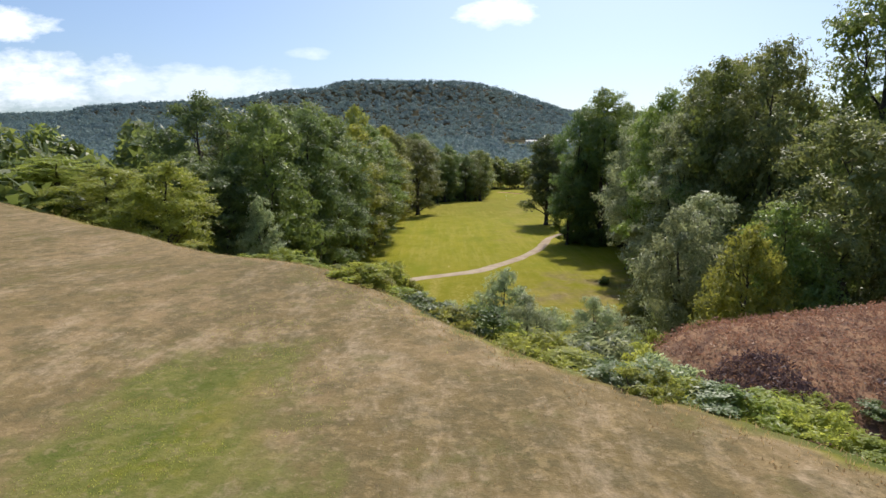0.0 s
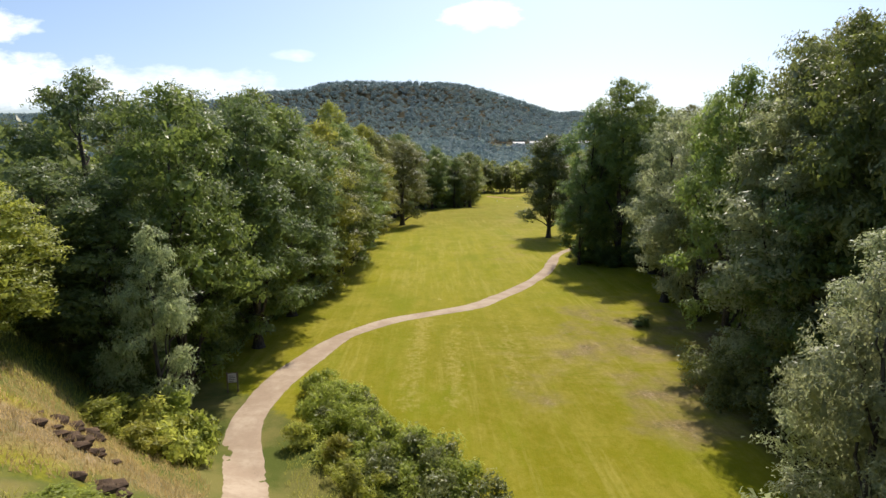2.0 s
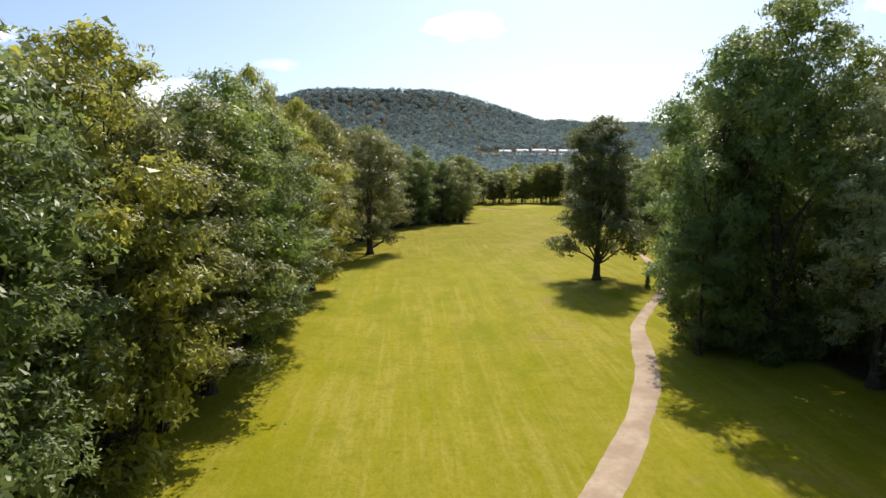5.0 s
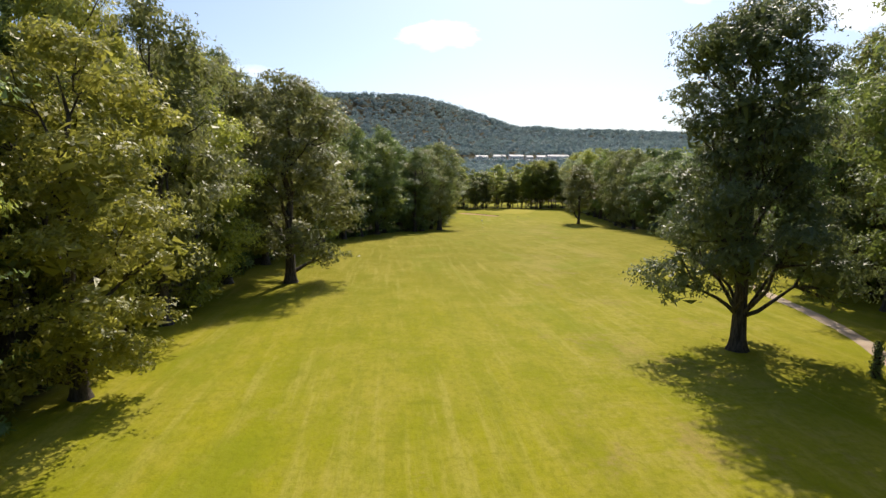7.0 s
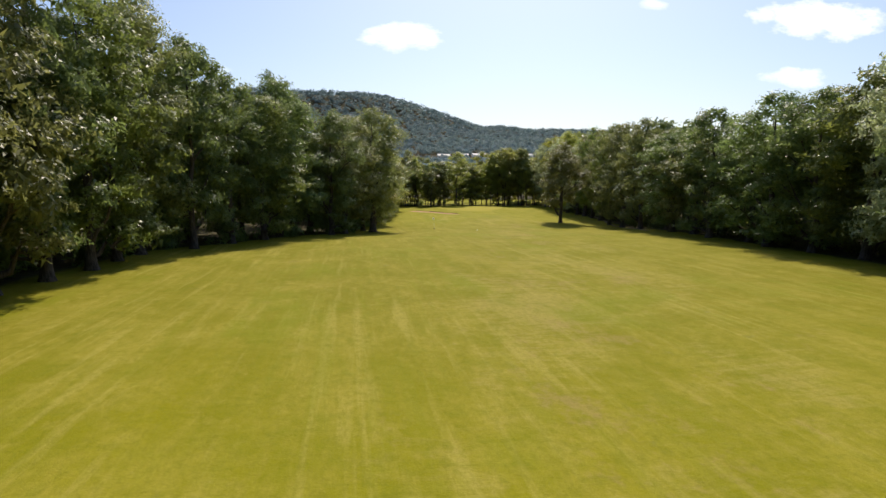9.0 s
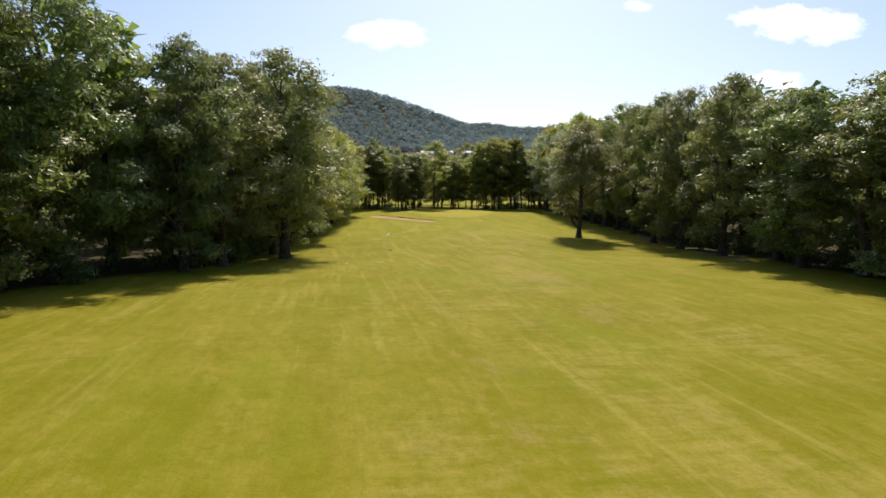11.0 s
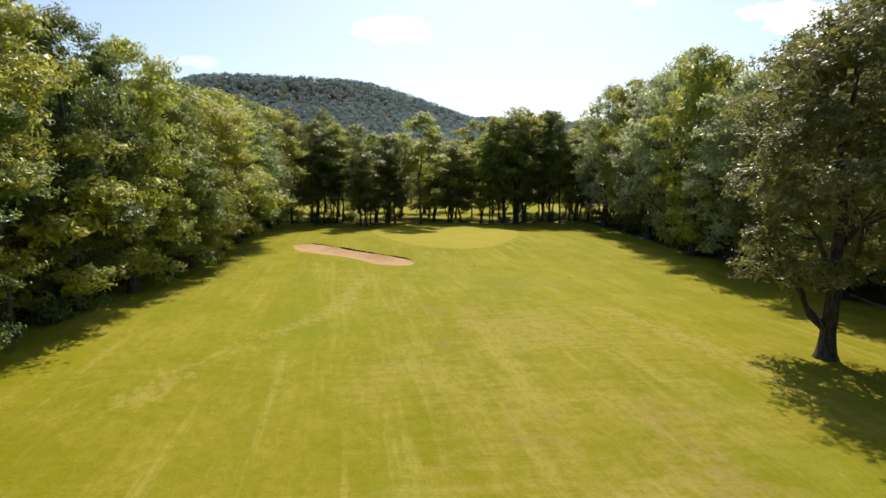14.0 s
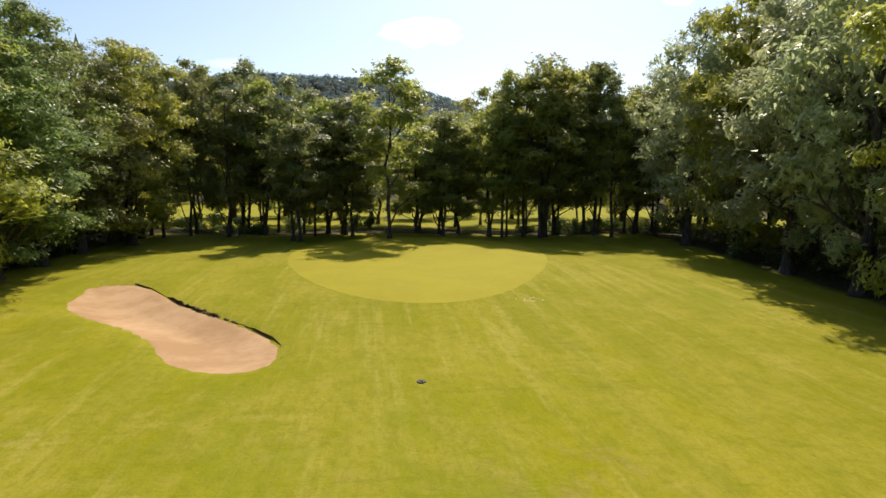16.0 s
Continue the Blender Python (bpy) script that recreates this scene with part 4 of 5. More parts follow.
# the wooded hills and the far valley, as one mass of crowns


def far_woods(name, label, y0, y1, x0, x1, gap, size, seed, keep=None, per=30):
    rng = np.random.default_rng(seed)
    ys = np.arange(y0, y1, gap)
    pts = []
    for y in ys:
        xs = np.arange(x0, x1, gap)
        pts.append(np.column_stack([xs + rng.uniform(-0.8, 0.8, len(xs)) * gap, np.full(len(xs), y) + rng.uniform(-0.8, 0.8, len(xs)) * gap]))
    p = np.concatenate(pts)
    if keep is not None:
        p = p[keep(p[:, 0], p[:, 1])]
    z = land(p[:, 0], p[:, 1])
    n = len(p)
    r = size * rng.uniform(0.5, 1.0, n)
    tall = r * rng.uniform(0.6, 1.25, n)
    d = rng.normal(0, 1, (n, per, 3))
    d[..., 2] = np.abs(d[..., 2]) * 0.9 + 0.1
    d /= np.linalg.norm(d, axis=2)[..., None]
    stretch = np.stack([r, r, tall], 1)[:, None]
    cen = np.column_stack([p, z + size * 0.45])[:, None] + d * stretch * rng.uniform(0.7, 1.08, (n, per, 1))
    v, f = leaf_sprays(rng, cen.reshape(-1, 3), d.reshape(-1, 3), size * 0.42, 0.5, pair=False)
    me = mesh_from(name, v, f, [HAZED_CANOPY], False)
    return tagged(new(name, me), label, "woodland", kind="stuff")


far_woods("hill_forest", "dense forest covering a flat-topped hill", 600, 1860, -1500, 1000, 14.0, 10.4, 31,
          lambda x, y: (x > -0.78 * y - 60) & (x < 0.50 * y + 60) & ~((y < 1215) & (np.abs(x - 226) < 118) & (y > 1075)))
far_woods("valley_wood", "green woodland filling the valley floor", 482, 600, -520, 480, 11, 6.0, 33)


def leafy_wood(name, label, spots, seed, billows=11, sprays=62, size=1.3):
    """Many forest crowns, too deep in the wood to tell apart, as one mass of leaf sprays."""
    rng = np.random.default_rng(seed)
    vs, fs, nv = [], [], 0
    for x, y, top, r in spots:
        z = float(land(x, y))
        for _ in range(billows):
            a, u = rng.uniform(0, 6.283), rng.uniform(0.15, 1)
            q = r * 0.62 * math.sqrt(rng.uniform(0, 1)) * math.sin(math.pi * (0.12 + 0.8 * u)) ** 0.5
            lr = r * rng.uniform(0.32, 0.5)
            c = np.array((x + q * math.cos(a), y + q * math.sin(a), z + 2 + (top - z - 2 - lr) * u))
            d = rng.normal(0, 1, (sprays, 3))
            d[:, 2] += 0.3
            d /= np.linalg.norm(d, axis=1)[:, None]
            v, f = leaf_sprays(rng, c + d * lr * rng.uniform(0.75, 1.1, (sprays, 1)), d, size, pair=False)
            vs.append(v)
            fs.append(f + nv)
            nv += len(v)
        v, f = tube([(x, y, z - 0.5), (x, y, z + (top - z) * 0.7)], (0.35, 0.1), 6)
        f = np.concatenate([f[:, :3], f[:, (0, 2, 3)]])
        vs.append(v)
        fs.append(f + nv)
        nv += len(v)
    return tagged(new(name, mesh_from(name, np.concatenate(vs), np.concatenate(fs), [LEAF_MID], False)), label, "woodland", kind="stuff")


def deep_spots(side):
    rng = np.random.default_rng(50 + side)
    out = []
    for depth, step in ((15, 10), (25, 13), (37, 15), (50, 17)):
        y = 50.0 if side < 0 else 62.0
        while y < 370:
            x = float(np.interp(y, LEFT_Y, LEFT_X)) - depth if side < 0 else float(np.interp(y, RIGHT_Y, RIGHT_X)) + depth
            top = (TOPS_L if side < 0 else TOPS_R)(min(y, 335)) - (4 if y < 110 and side < 0 else 0)
            out.append((x + rng.uniform(-3, 3), y, top + rng.uniform(-4, 1.5), rng.uniform(5.5, 7.5)))
            y += step * rng.uniform(0.8, 1.2)
    return out


leafy_wood("left_wood", "deep broadleaf wood behind the first trees", deep_spots(-1), 41)
leafy_wood("right_wood", "deep broadleaf wood behind the first trees", deep_spots(1), 42)
far_rng = np.random.default_rng(43)
leafy_wood("end_wood", "wood beyond the sunny field behind the green",
           [(x + far_rng.uniform(-3, 3), y + far_rng.uniform(-3, 3), 24 + far_rng.uniform(-4, 4), far_rng.uniform(5.5, 7))
            for y in (446, 458, 470) for x in np.arange(-60, 190, 10.5)], 44)


def side_spots(side):
    rng = np.random.default_rng(60 + side)
    out = []
    for y in np.arange(-20 if side > 0 else 20, 480, 11.5):
        edge = (np.interp(y, LEFT_Y, LEFT_X) - 60) if side < 0 else (np.interp(y, RIGHT_Y, RIGHT_X) + 60 if y > 62 else 40)
        for q in np.arange(0, 150, 11.5):
            x = edge + side * q + rng.uniform(-4, 4)
            if side < 0 and y < 70 and x > -75:
                continue
            z = float(land(x, y))
            out.append((x, y + rng.uniform(-4, 4), z + rng.uniform(10, 16), rng.uniform(5.5, 7.5)))
    return out


leafy_wood("side_wood", "woodland stretching away beside the course", side_spots(-1), 45, 7, 60, 1.3)
leafy_wood("side_wood", "woodland stretching away beside the course", side_spots(1), 46, 5, 24, 2.2)
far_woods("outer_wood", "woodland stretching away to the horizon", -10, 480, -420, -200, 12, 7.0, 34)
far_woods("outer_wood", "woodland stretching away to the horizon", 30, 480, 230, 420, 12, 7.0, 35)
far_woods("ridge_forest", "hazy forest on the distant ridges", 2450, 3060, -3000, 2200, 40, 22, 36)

# ---------------------------------------------------------------- shrubs of the bank

SHRUBS = {}
SHRUB_KINDS = {
    # material, label
    "bramble": (LEAF_BRAMBLE, "tangled green bramble bush on the bank"),
    "broom": (LEAF_BROOM, "yellow-green broom bush on the bank"),
    "sallow": (LEAF_GREY, "grey-leaved sallow shrub with glinting leaves"),
    "blossom": (LEAF_PALE, "pale shrub with whitish leaves and seed heads"),
    "dark_bush": (LEAF_DARK, "small dark green rounded bush"),
}


def shrub(x, y, height, radius, kind, variant=0, turn=0.0):
    """A many-stemmed shrub: stems, and a crown of uneven billows."""
    z = float(land(x, y))
    m = Matrix.LocRotScale((x, y, z - 0.05), Euler((0, 0, radians(turn))), (radius, radius, height / 1.6))
    key = (kind, variant, y < 42)
    if key in SHRUBS:
        src = SHRUBS[key]
        keep = src.scale.copy()
        src.scale = (1, 1, 1)
        ob = copy_thing(src, m)
        src.scale = keep
        return ob
    mat, label = SHRUB_KINDS[kind]
    size, leaves = (0.105, 1000) if y < 42 else (0.16, 650)
    rng = np.random.default_rng(300 + variant * 7 + sum(map(ord, kind)))
    root = tagged(new("shrub"), label, "shrub", "shrubs of the bank")
    lobes = []
    for i in range(9):
        a, q = i * 2.4 + rng.uniform(-0.4, 0.4), rng.uniform(0.2, 0.72)
        lobes.append((np.array((q * math.cos(a), q * math.sin(a), rng.uniform(0.25, 1.25) * (1.15 - 0.5 * q))), rng.uniform(0.25, 0.42)))
    for i in range(4):
        c = lobes[i * 2][0]
        v, f = tube(wobble_line(rng, (rng.normal(0, 0.08), rng.normal(0, 0.08), -0.15), c, 5, 0.04), np.linspace(0.035, 0.01, 5), 5)
        stem = new("stem", mesh_from("stem", v, f, [BARK], True))
        stem.parent = root
    crown = new("foliage", crown_mesh("foliage", rng, lobes, leaves, size, mat, cover=0.6, core=0.5))
    crown.parent = root
    root.matrix_basis = m
    SHRUBS[key] = root
    return root


PATH_LINE = smooth_line(((-3, 42), (-6.0, 50.0), (-8.4, 57.0), (-10.8, 64.1), (-11.3, 68.3), (-10.5, 74.5), (-8.2, 83.5)), 1.0)


def off_path(x, y):
    return float(np.min(np.hypot(PATH_LINE[:, 0] - x, PATH_LINE[:, 1] - y)))


def thicket(name, label, spots, material, seed, size=0.17, leaves=420):
    """Many bushes grown into one another: billows of leaf sprays on short stems, as one mass."""
    rng = np.random.default_rng(seed)
    vs, fs, nv = [], [], 0
    for x, y, high, r in spots:
        z = float(land(x, y))
        for i in range(7):
            a, q = i * 2.4 + rng.uniform(-0.5, 0.5), rng.uniform(0.1, 0.75) * r
            lr = r * rng.uniform(0.28, 0.46)
            c = np.array((x + q * math.cos(a), y + q * math.sin(a), z + max(0.1, high * rng.uniform(0.2, 0.95) - lr * 0.5)))
            m = leaves // 7
            d = rng.normal(0, 1, (m, 3))
            d[:, 2] = d[:, 2] * 0.8 + 0.4
            d /= np.linalg.norm(d, axis=1)[:, None]
            v, f = leaf_sprays(rng, c + d * lr * rng.uniform(0.6, 1.15, (m, 1)), d, size)
            vs.append(v)
            fs.append(f + nv)
            nv += len(v)
            v, f = tube([(x, y, z - 0.1), c], (0.03, 0.012), 4)
            f = np.concatenate([f[:, :3], f[:, (0, 2, 3)]])
            vs.append(v)
            fs.append(f + nv)
            nv += len(v)
    return tagged(new(name, mesh_from(name, np.concatenate(vs), np.concatenate(fs), [material], False)), label, "thicket", kind="stuff")


def plant_bank():
    rng = np.random.default_rng(77)
    # those that stand out
    for x, y, high, r in ((2.0, 32.0, 4.3, 1.3), (3.4, 32.6, 4.4, 1.4), (2.5, 30.9, 3.4, 1.1), (4.7, 32.2, 3.6, 1.3)):
        tree(x, y, float(land(x, y)) + high, r, "willow", 0, float(rng.uniform(0, 360)))
    for x, y, h, r, kind in ((1.2, 31.2, 2.2, 0.8, "bramble"), (5.6, 33.2, 1.8, 1.0, "bramble"), (-1.5, 33.2, 1.6, 0.6, "broom"), (-1.0, 33.0, 1.6, 0.7, "bramble"), (4.4, 29.6, 1.5, 0.9, "broom"), (3.4, 31.0, 1.6, 0.8, "bramble"),
                             (6.3, 32.0, 0.9, 0.5, "bramble"), (9.1, 51.4, 3.6, 1.7, "blossom"), (10.6, 50.2, 3.2, 1.6, "sallow"), (12.2, 51.5, 4.2, 1.9, "sallow"), (10.2, 44.0, 3.4, 1.6, "bramble"), (6.6, 43.0, 2.6, 1.3, "sallow"),
                             (-12.3, 60.9, 3.6, 1.5, "bramble"), (-13.6, 60.2, 3.0, 1.5, "broom"), (-13.9, 62.0, 3.2, 1.5, "bramble"), (-12.6, 59.0, 2.4, 1.3, "broom"), (-14.8, 61.0, 2.6, 1.4, "bramble"), (-12.9, 57.3, 1.6, 1.1, "broom"),
                             (20.0, 86.0, 1.3, 0.8, "dark_bush"),
                             (12.5, 40.0, 3.0, 1.6, "bramble"), (11.0, 38.0, 2.4, 1.4, "bramble"), (14.5, 38.5, 2.6, 1.5, "broom")):
        shrub(x, y, h, r, kind, int(rng.integers(2)), float(rng.uniform(0, 360)))
    n = 0
    while n < 110:                                       # close along the edge of the tee
        x, y = rng.uniform(-12, 9.5), rng.uniform(18, 42)
        d = float(slope_d(x, y))
        if not (0.7 if x < -1 else 1.0) < d < 5.2 or (x < -6 and rng.random() < 0.5) or (x > 4 and rng.random() < 0.65):
            continue
        h = rng.uniform(0.25, 0.6) if d < 2.2 else rng.uniform(0.5, 1.2)
        if -4.6 < x < -1.0 and y > 33.4:
            h = min(h, 0.35)
        shrub(x, y, h, rng.uniform(0.45, 0.85), ("bramble", "broom", "bramble", "broom", "sallow", "dark_bush")[int(rng.integers(4 if x < -1 or x > 4 else 6))], int(rng.integers(2)), float(rng.uniform(0, 360)))
        n += 1
    for q in range(10):                                  # the near foot of the heather mound
        x, y = rng.uniform(7, 16), rng.uniform(24.5, 27.6)
        shrub(x, y, rng.uniform(0.3, 0.6), rng.uniform(0.4, 0.7), ("bramble", "broom", "bramble", "sallow")[int(rng.integers(4))], int(rng.integers(2)), float(rng.uniform(0, 360)))
    n, more = 0, []
    while n < 70:
        x, y = rng.uniform(-17, 9), rng.uniform(27, 66)
        d = float(slope_d(x, y))
        if not 3.5 < d < 21 or off_path(x, y) < (3.4 if y < 61 else 2.2):
            continue
        if x > 4.6 and y < 36 or -5.0 < x < -1.0 and y < 43:
            continue
        if ((x + 13.8) / 5.0) ** 2 + ((y - 51.5) / 7.0) ** 2 < 1:
            continue                                     # the dry grassy knoll
        if x > 0 and d > 17:
            continue
        if y > 42 and rng.random() < 0.6:
            more.append((x, y, rng.uniform(0.4, 0.9) if x < -1 and y < 50 else rng.uniform(0.8, 1.7), rng.uniform(0.8, 1.4)))
            continue
        h = rng.uniform(0.3, 0.75) if d < 12 and x < -1 and y < 48 else rng.uniform(0.5, 1.0) if d < 4 else rng.uniform(0.8, 1.7)
        kind = ("bramble", "broom", "bramble", "sallow", "broom", "blossom")[int(rng.integers(6)) if d > 3 else int(rng.integers(3))]
        if kind == "sallow" and x < -1:
            kind = "broom"
        if kind == "blossom" and (x < 0 or rng.random() < 0.6):
            kind = "bramble"
        shrub(x, y, h, rng.uniform(0.7, 1.3) * (0.7 if d < 4 else 1.0), kind, int(rng.integers(2)), float(rng.uniform(0, 360)))
        n += 1
    thicket("bramble_thicket", "tangled brambles covering the lower bank", more[::2], LEAF_BRAMBLE, 318, 0.13, 600)
    thicket("broom_thicket", "yellow-green broom covering the lower bank", more[1::2], LEAF_BROOM, 319, 0.13, 600)
    # the hedge-like thicket along the path's inner side
    spots = []
    while len(spots) < 84:
        u = rng.uniform(0, 1)
        x, y = -7.6 + 9.5 * u + rng.uniform(-0.9, 1.2), 70.0 - 13 * u + rng.uniform(-2.8, 1.0)
        if off_path(x, y) > 2.4:
            spots.append((x, y, rng.uniform(0.9, 1.9), rng.uniform(0.9, 1.4)))
    thicket("bramble_thicket", "green bramble thicket along the gravel path", spots[:60], LEAF_BRAMBLE, 311, 0.15, 520)
    thicket("sallow_thicket", "grey-green sallow thicket along the gravel path", spots[60:], LEAF_OLIVE, 312, 0.15, 520)
    # undergrowth at the foot of the right-hand trees, behind the heather
    thicket("undergrowth", "leafy undergrowth behind the heather mound",
            [(rng.uniform(6, 24), rng.uniform(35.5, 41), rng.uniform(1.0, 2.2), rng.uniform(0.9, 1.5)) for _ in range(44)], LEAF_BRAMBLE, 313, 0.12, 640)
    thicket("undergrowth", "grey-green bushes below the trees of the hollow",
            [(rng.uniform(18.5, 26), rng.uniform(63.5, 72), rng.uniform(1.6, 3.8), rng.uniform(1.3, 2.1)) for _ in range(22)], LEAF_OLIVE, 320, 0.20, 620)
    thicket("undergrowth", "dark undergrowth below the tall trees by the path",
            [(rng.uniform(22.0, 38), rng.uniform(115.5, 124), rng.uniform(1.6, 4.2), rng.uniform(1.2, 2.0)) for _ in range(34)], LEAF_DARK, 314, 0.26, 420)
    thicket("undergrowth", "dark undergrowth at the edge of the wood",
            [(float(np.interp(y, LEFT_Y, LEFT_X)) - rng.uniform(0.5, 5), y, rng.uniform(1.2, 3.4), rng.uniform(1.2, 2.2)) for y in np.arange(64, 340, 3.2)], LEAF_DARK, 315, 0.32, 240)
    thicket("undergrowth", "dark undergrowth at the edge of the wood",
            [(float(np.interp(y, RIGHT_Y, RIGHT_X)) + rng.uniform(1, 6), y, rng.uniform(1.2, 3.4), rng.uniform(1.2, 2.2)) for y in list(np.arange(66, 118, 3.2)) + list(np.arange(160, 345, 3.2))], LEAF_DARK, 316, 0.32, 240)
    thicket("undergrowth", "low bushes between the slender trunks beyond the green",
            [(rng.uniform(18, 82), 353 + rng.uniform(-3, 6), rng.uniform(0.6, 2.4), rng.uniform(0.8, 1.8)) for _ in range(26)], LEAF_MID, 317, 0.32, 240)
    # bushes on the near flank of the mound
    for q in range(34):
        x, y = rng.uniform(3.6, 6.2), rng.uniform(26.6, 35)
        shrub(x, y, rng.uniform(0.4, 1.0) * (1.0 if x < 6.5 else 0.6), rng.uniform(0.5, 0.9), ("bramble", "broom", "bramble", "sallow", "dark_bush")[int(rng.integers(5))], int(rng.integers(2)), float(rng.uniform(0, 360)))
    # the gully between tee and heather
    for k in range(16):
        u = rng.uniform(0, 1)
        x, y = 4.6 + 6.5 * u + rng.uniform(-0.5, 0.5), 26.6 - 1.4 * u + rng.uniform(-0.6, 0.6)
        shrub(x, y, rng.uniform(0.3, 0.55), rng.uniform(0.4, 0.7), ("bramble", "broom", "dark_bush")[int(rng.integers(3))], int(rng.integers(2)), float(rng.uniform(0, 360)))


plant_bank()

# ---------------------------------------------------------------- grass, heather


def blades(name, label, material, spots, height, width, seed, category="grass"):
    """Single bent blades, as one mass."""
    rng = np.random.default_rng(seed)
    p = np.asarray(spots)
    n = len(p)
    z = land(p[:, 0], p[:, 1])
    foot = np.column_stack([p, z - 0.02])
    a = rng.uniform(0, 2 * math.pi, n)
    side = np.column_stack([np.cos(a), np.sin(a), np.zeros(n)]) * (width * rng.uniform(0.6, 1.3, n))[:, None]
    lean = rng.normal(0, 0.35, (n, 2))
    h = height * rng.uniform(0.5, 1.35, n)
    tip = foot + np.column_stack([lean * h[:, None], h])
    v = np.stack([foot - side, foot + side, tip], 1).reshape(-1, 3)
    return tagged(new(name, mesh_from(name, v, np.arange(3 * n).reshape(-1, 3), [material], False)), label, category, kind="stuff")


def scatter(seed, count, box, test):
    rng = np.random.default_rng(seed)
    out = np.zeros((0, 2))
    while len(out) < count:
        q = np.column_stack([rng.uniform(box[0], box[1], count), rng.uniform(box[2], box[3], count)])
        out = np.concatenate([out, q[test(q[:, 0], q[:, 1], rng)]])
    return out[:count]


blades("dry_grass", "short dry tan grass of the tee", LEAF_DRY,
       scatter(61, 50000, (-26, 8, 12, 48), lambda x, y, r: (slope_d(x, y) < 0.6) & (r.random(len(x)) < np.clip(1.3 - (y - 12) / 45, 0.2, 1))), 0.035, 0.013, 62)
blades("tee_grass", "short green grass on the tee", LEAF_GRASS,
       scatter(63, 14000, (-12, 6, 12, 36), lambda x, y, r: (slope_d(x, y) < 0) & (r.random(len(x)) < np.exp(-((x + 3.0) / 1.3) ** 2) * np.clip((31 - y) / 8, 0, 1) * (np.sin(2.1 * x + 1.3 * y) + np.sin(3.7 * y - 1.9 * x) > 0.1))), 0.032, 0.010, 64)
blades("edge_grass", "long unmown dry grass along the edge of the bank", LEAF_DRY,
       scatter(65, 7000, (-32, 9, 14, 62), lambda x, y, r: (slope_d(x, y) > 0.15) & (slope_d(x, y) < 1.2 + 1.6 * r.random(len(x)))), 0.07, 0.008, 66)
blades("rough_grass", "tall yellowing grass between the bushes of the bank", LEAF_GRASS,
       scatter(67, 22000, (-24, 12, 24, 66), lambda x, y, r: (slope_d(x, y) > 2) & (slope_d(x, y) < 20) & ~((x > 4.6) & (y < 36)) & (np.array([off_path(p, q) for p, q in zip(x, y)]) > 2.0) & (np.hypot((x + 13.5) / 5.0, (y - 51.5) / 6.5) > 1)), 0.30, 0.012, 68)
blades("knoll_grass", "dry straw-coloured grass on the knoll", LEAF_DRY,
       scatter(69, 9000, (-22, -8, 44, 62), lambda x, y, r: (np.hypot((x + 14.5) / 5.5, (y - 53) / 7) < 1) & (slope_d(x, y) > 1)), 0.24, 0.018, 70)


def heather(seed, count, box, material, label, size):
    pts = scatter(seed, count, box, lambda x, y, r: (land(x, y) > 17.6 + r.random(len(x)) * 0.5) & (slope_d(x, y) > 3.5))
    rng = np.random.default_rng(seed + 1)
    z = land(pts[:, 0], pts[:, 1])
    vs, fs, nv = [], [], 0
    for k in range(3):
        c = np.column_stack([pts + rng.normal(0, 0.14, pts.shape), z + rng.uniform(0.0, 0.16, len(pts))])
        v, f = leaf_sprays(rng, c, rng.normal(0, 1, (len(pts), 3)), size, 0.7)
        vs.append(v)
        fs.append(f + nv)
        nv += len(v)
    tagged(new("heather", mesh_from("heather", np.concatenate(vs), np.concatenate(fs), [material], False)), label, "heather", kind="stuff")


heather(71, 12000, (6.2, 26, 25, 36.5), LEAF_HEATHER, "reddish-brown heather covering a low mound", 0.065)
heather(75, 420, (6.4, 8.0, 26.4, 28.4), LEAF_LING, "dark purplish dead heather at the mound's foot", 0.085)
heather(77, 700, (9.4, 13.5, 25, 27.2), LEAF_LING, "dark purplish dead heather on the mound's flank", 0.085)


def earth_scars():
    """Bare dark clods where the knoll has slipped."""
    rng = np.random.default_rng(73)
    for x, y, n in ((-12.4, 51.6, 16), (-13.4, 53.6, 12), (-9.6, 49.0, 9)):
        bm = bmesh.new()
        for _ in range(n):
            px, py = x + rng.normal(0, 0.55), y + rng.normal(0, 0.35)
            s = rng.uniform(0.12, 0.34)
            got = bmesh.ops.create_icosphere(bm, subdivisions=1, radius=1.0)
            for q in got["verts"]:
                w = rng.uniform(0.75, 1.2)
                q.co = Vector((px + q.co.x * s * w * 1.5, py + q.co.y * s * w, float(land(px, py)) + 0.04 + q.co.z * s * w * 0.6))
        me = bpy.data.meshes.new("earth_scar")
        bm.to_mesh(me)
        bm.free()
        me.materials.append(EARTH)
        tagged(new("earth_scar", me), "bare dark earth clods on the grassy knoll", "soil", kind="stuff")


earth_scars()

# ---------------------------------------------------------------- things of the golf course


def from_bm(name, bm, material, parent, label=""):
    me = bpy.data.meshes.new(name)
    bm.to_mesh(me)
    bm.free()
    me.materials.append(material)
    ob = new(name, me)
    ob.parent = parent
    if label:
        tagged(ob, label)
    return ob


def box_bm(x0, x1, y0, y1, z0, z1, bevel=0.0):
    bm = bmesh.new()
    bmesh.ops.create_cube(bm, size=1.0)
    for v in bm.verts:
        v.co = Vector((x0 + (v.co.x + 0.5) * (x1 - x0), y0 + (v.co.y + 0.5) * (y1 - y0), z0 + (v.co.z + 0.5) * (z1 - z0)))
    if bevel:
        bmesh.ops.bevel(bm, geom=bm.edges[:], offset=bevel, segments=2, affect="EDGES")
    return bm


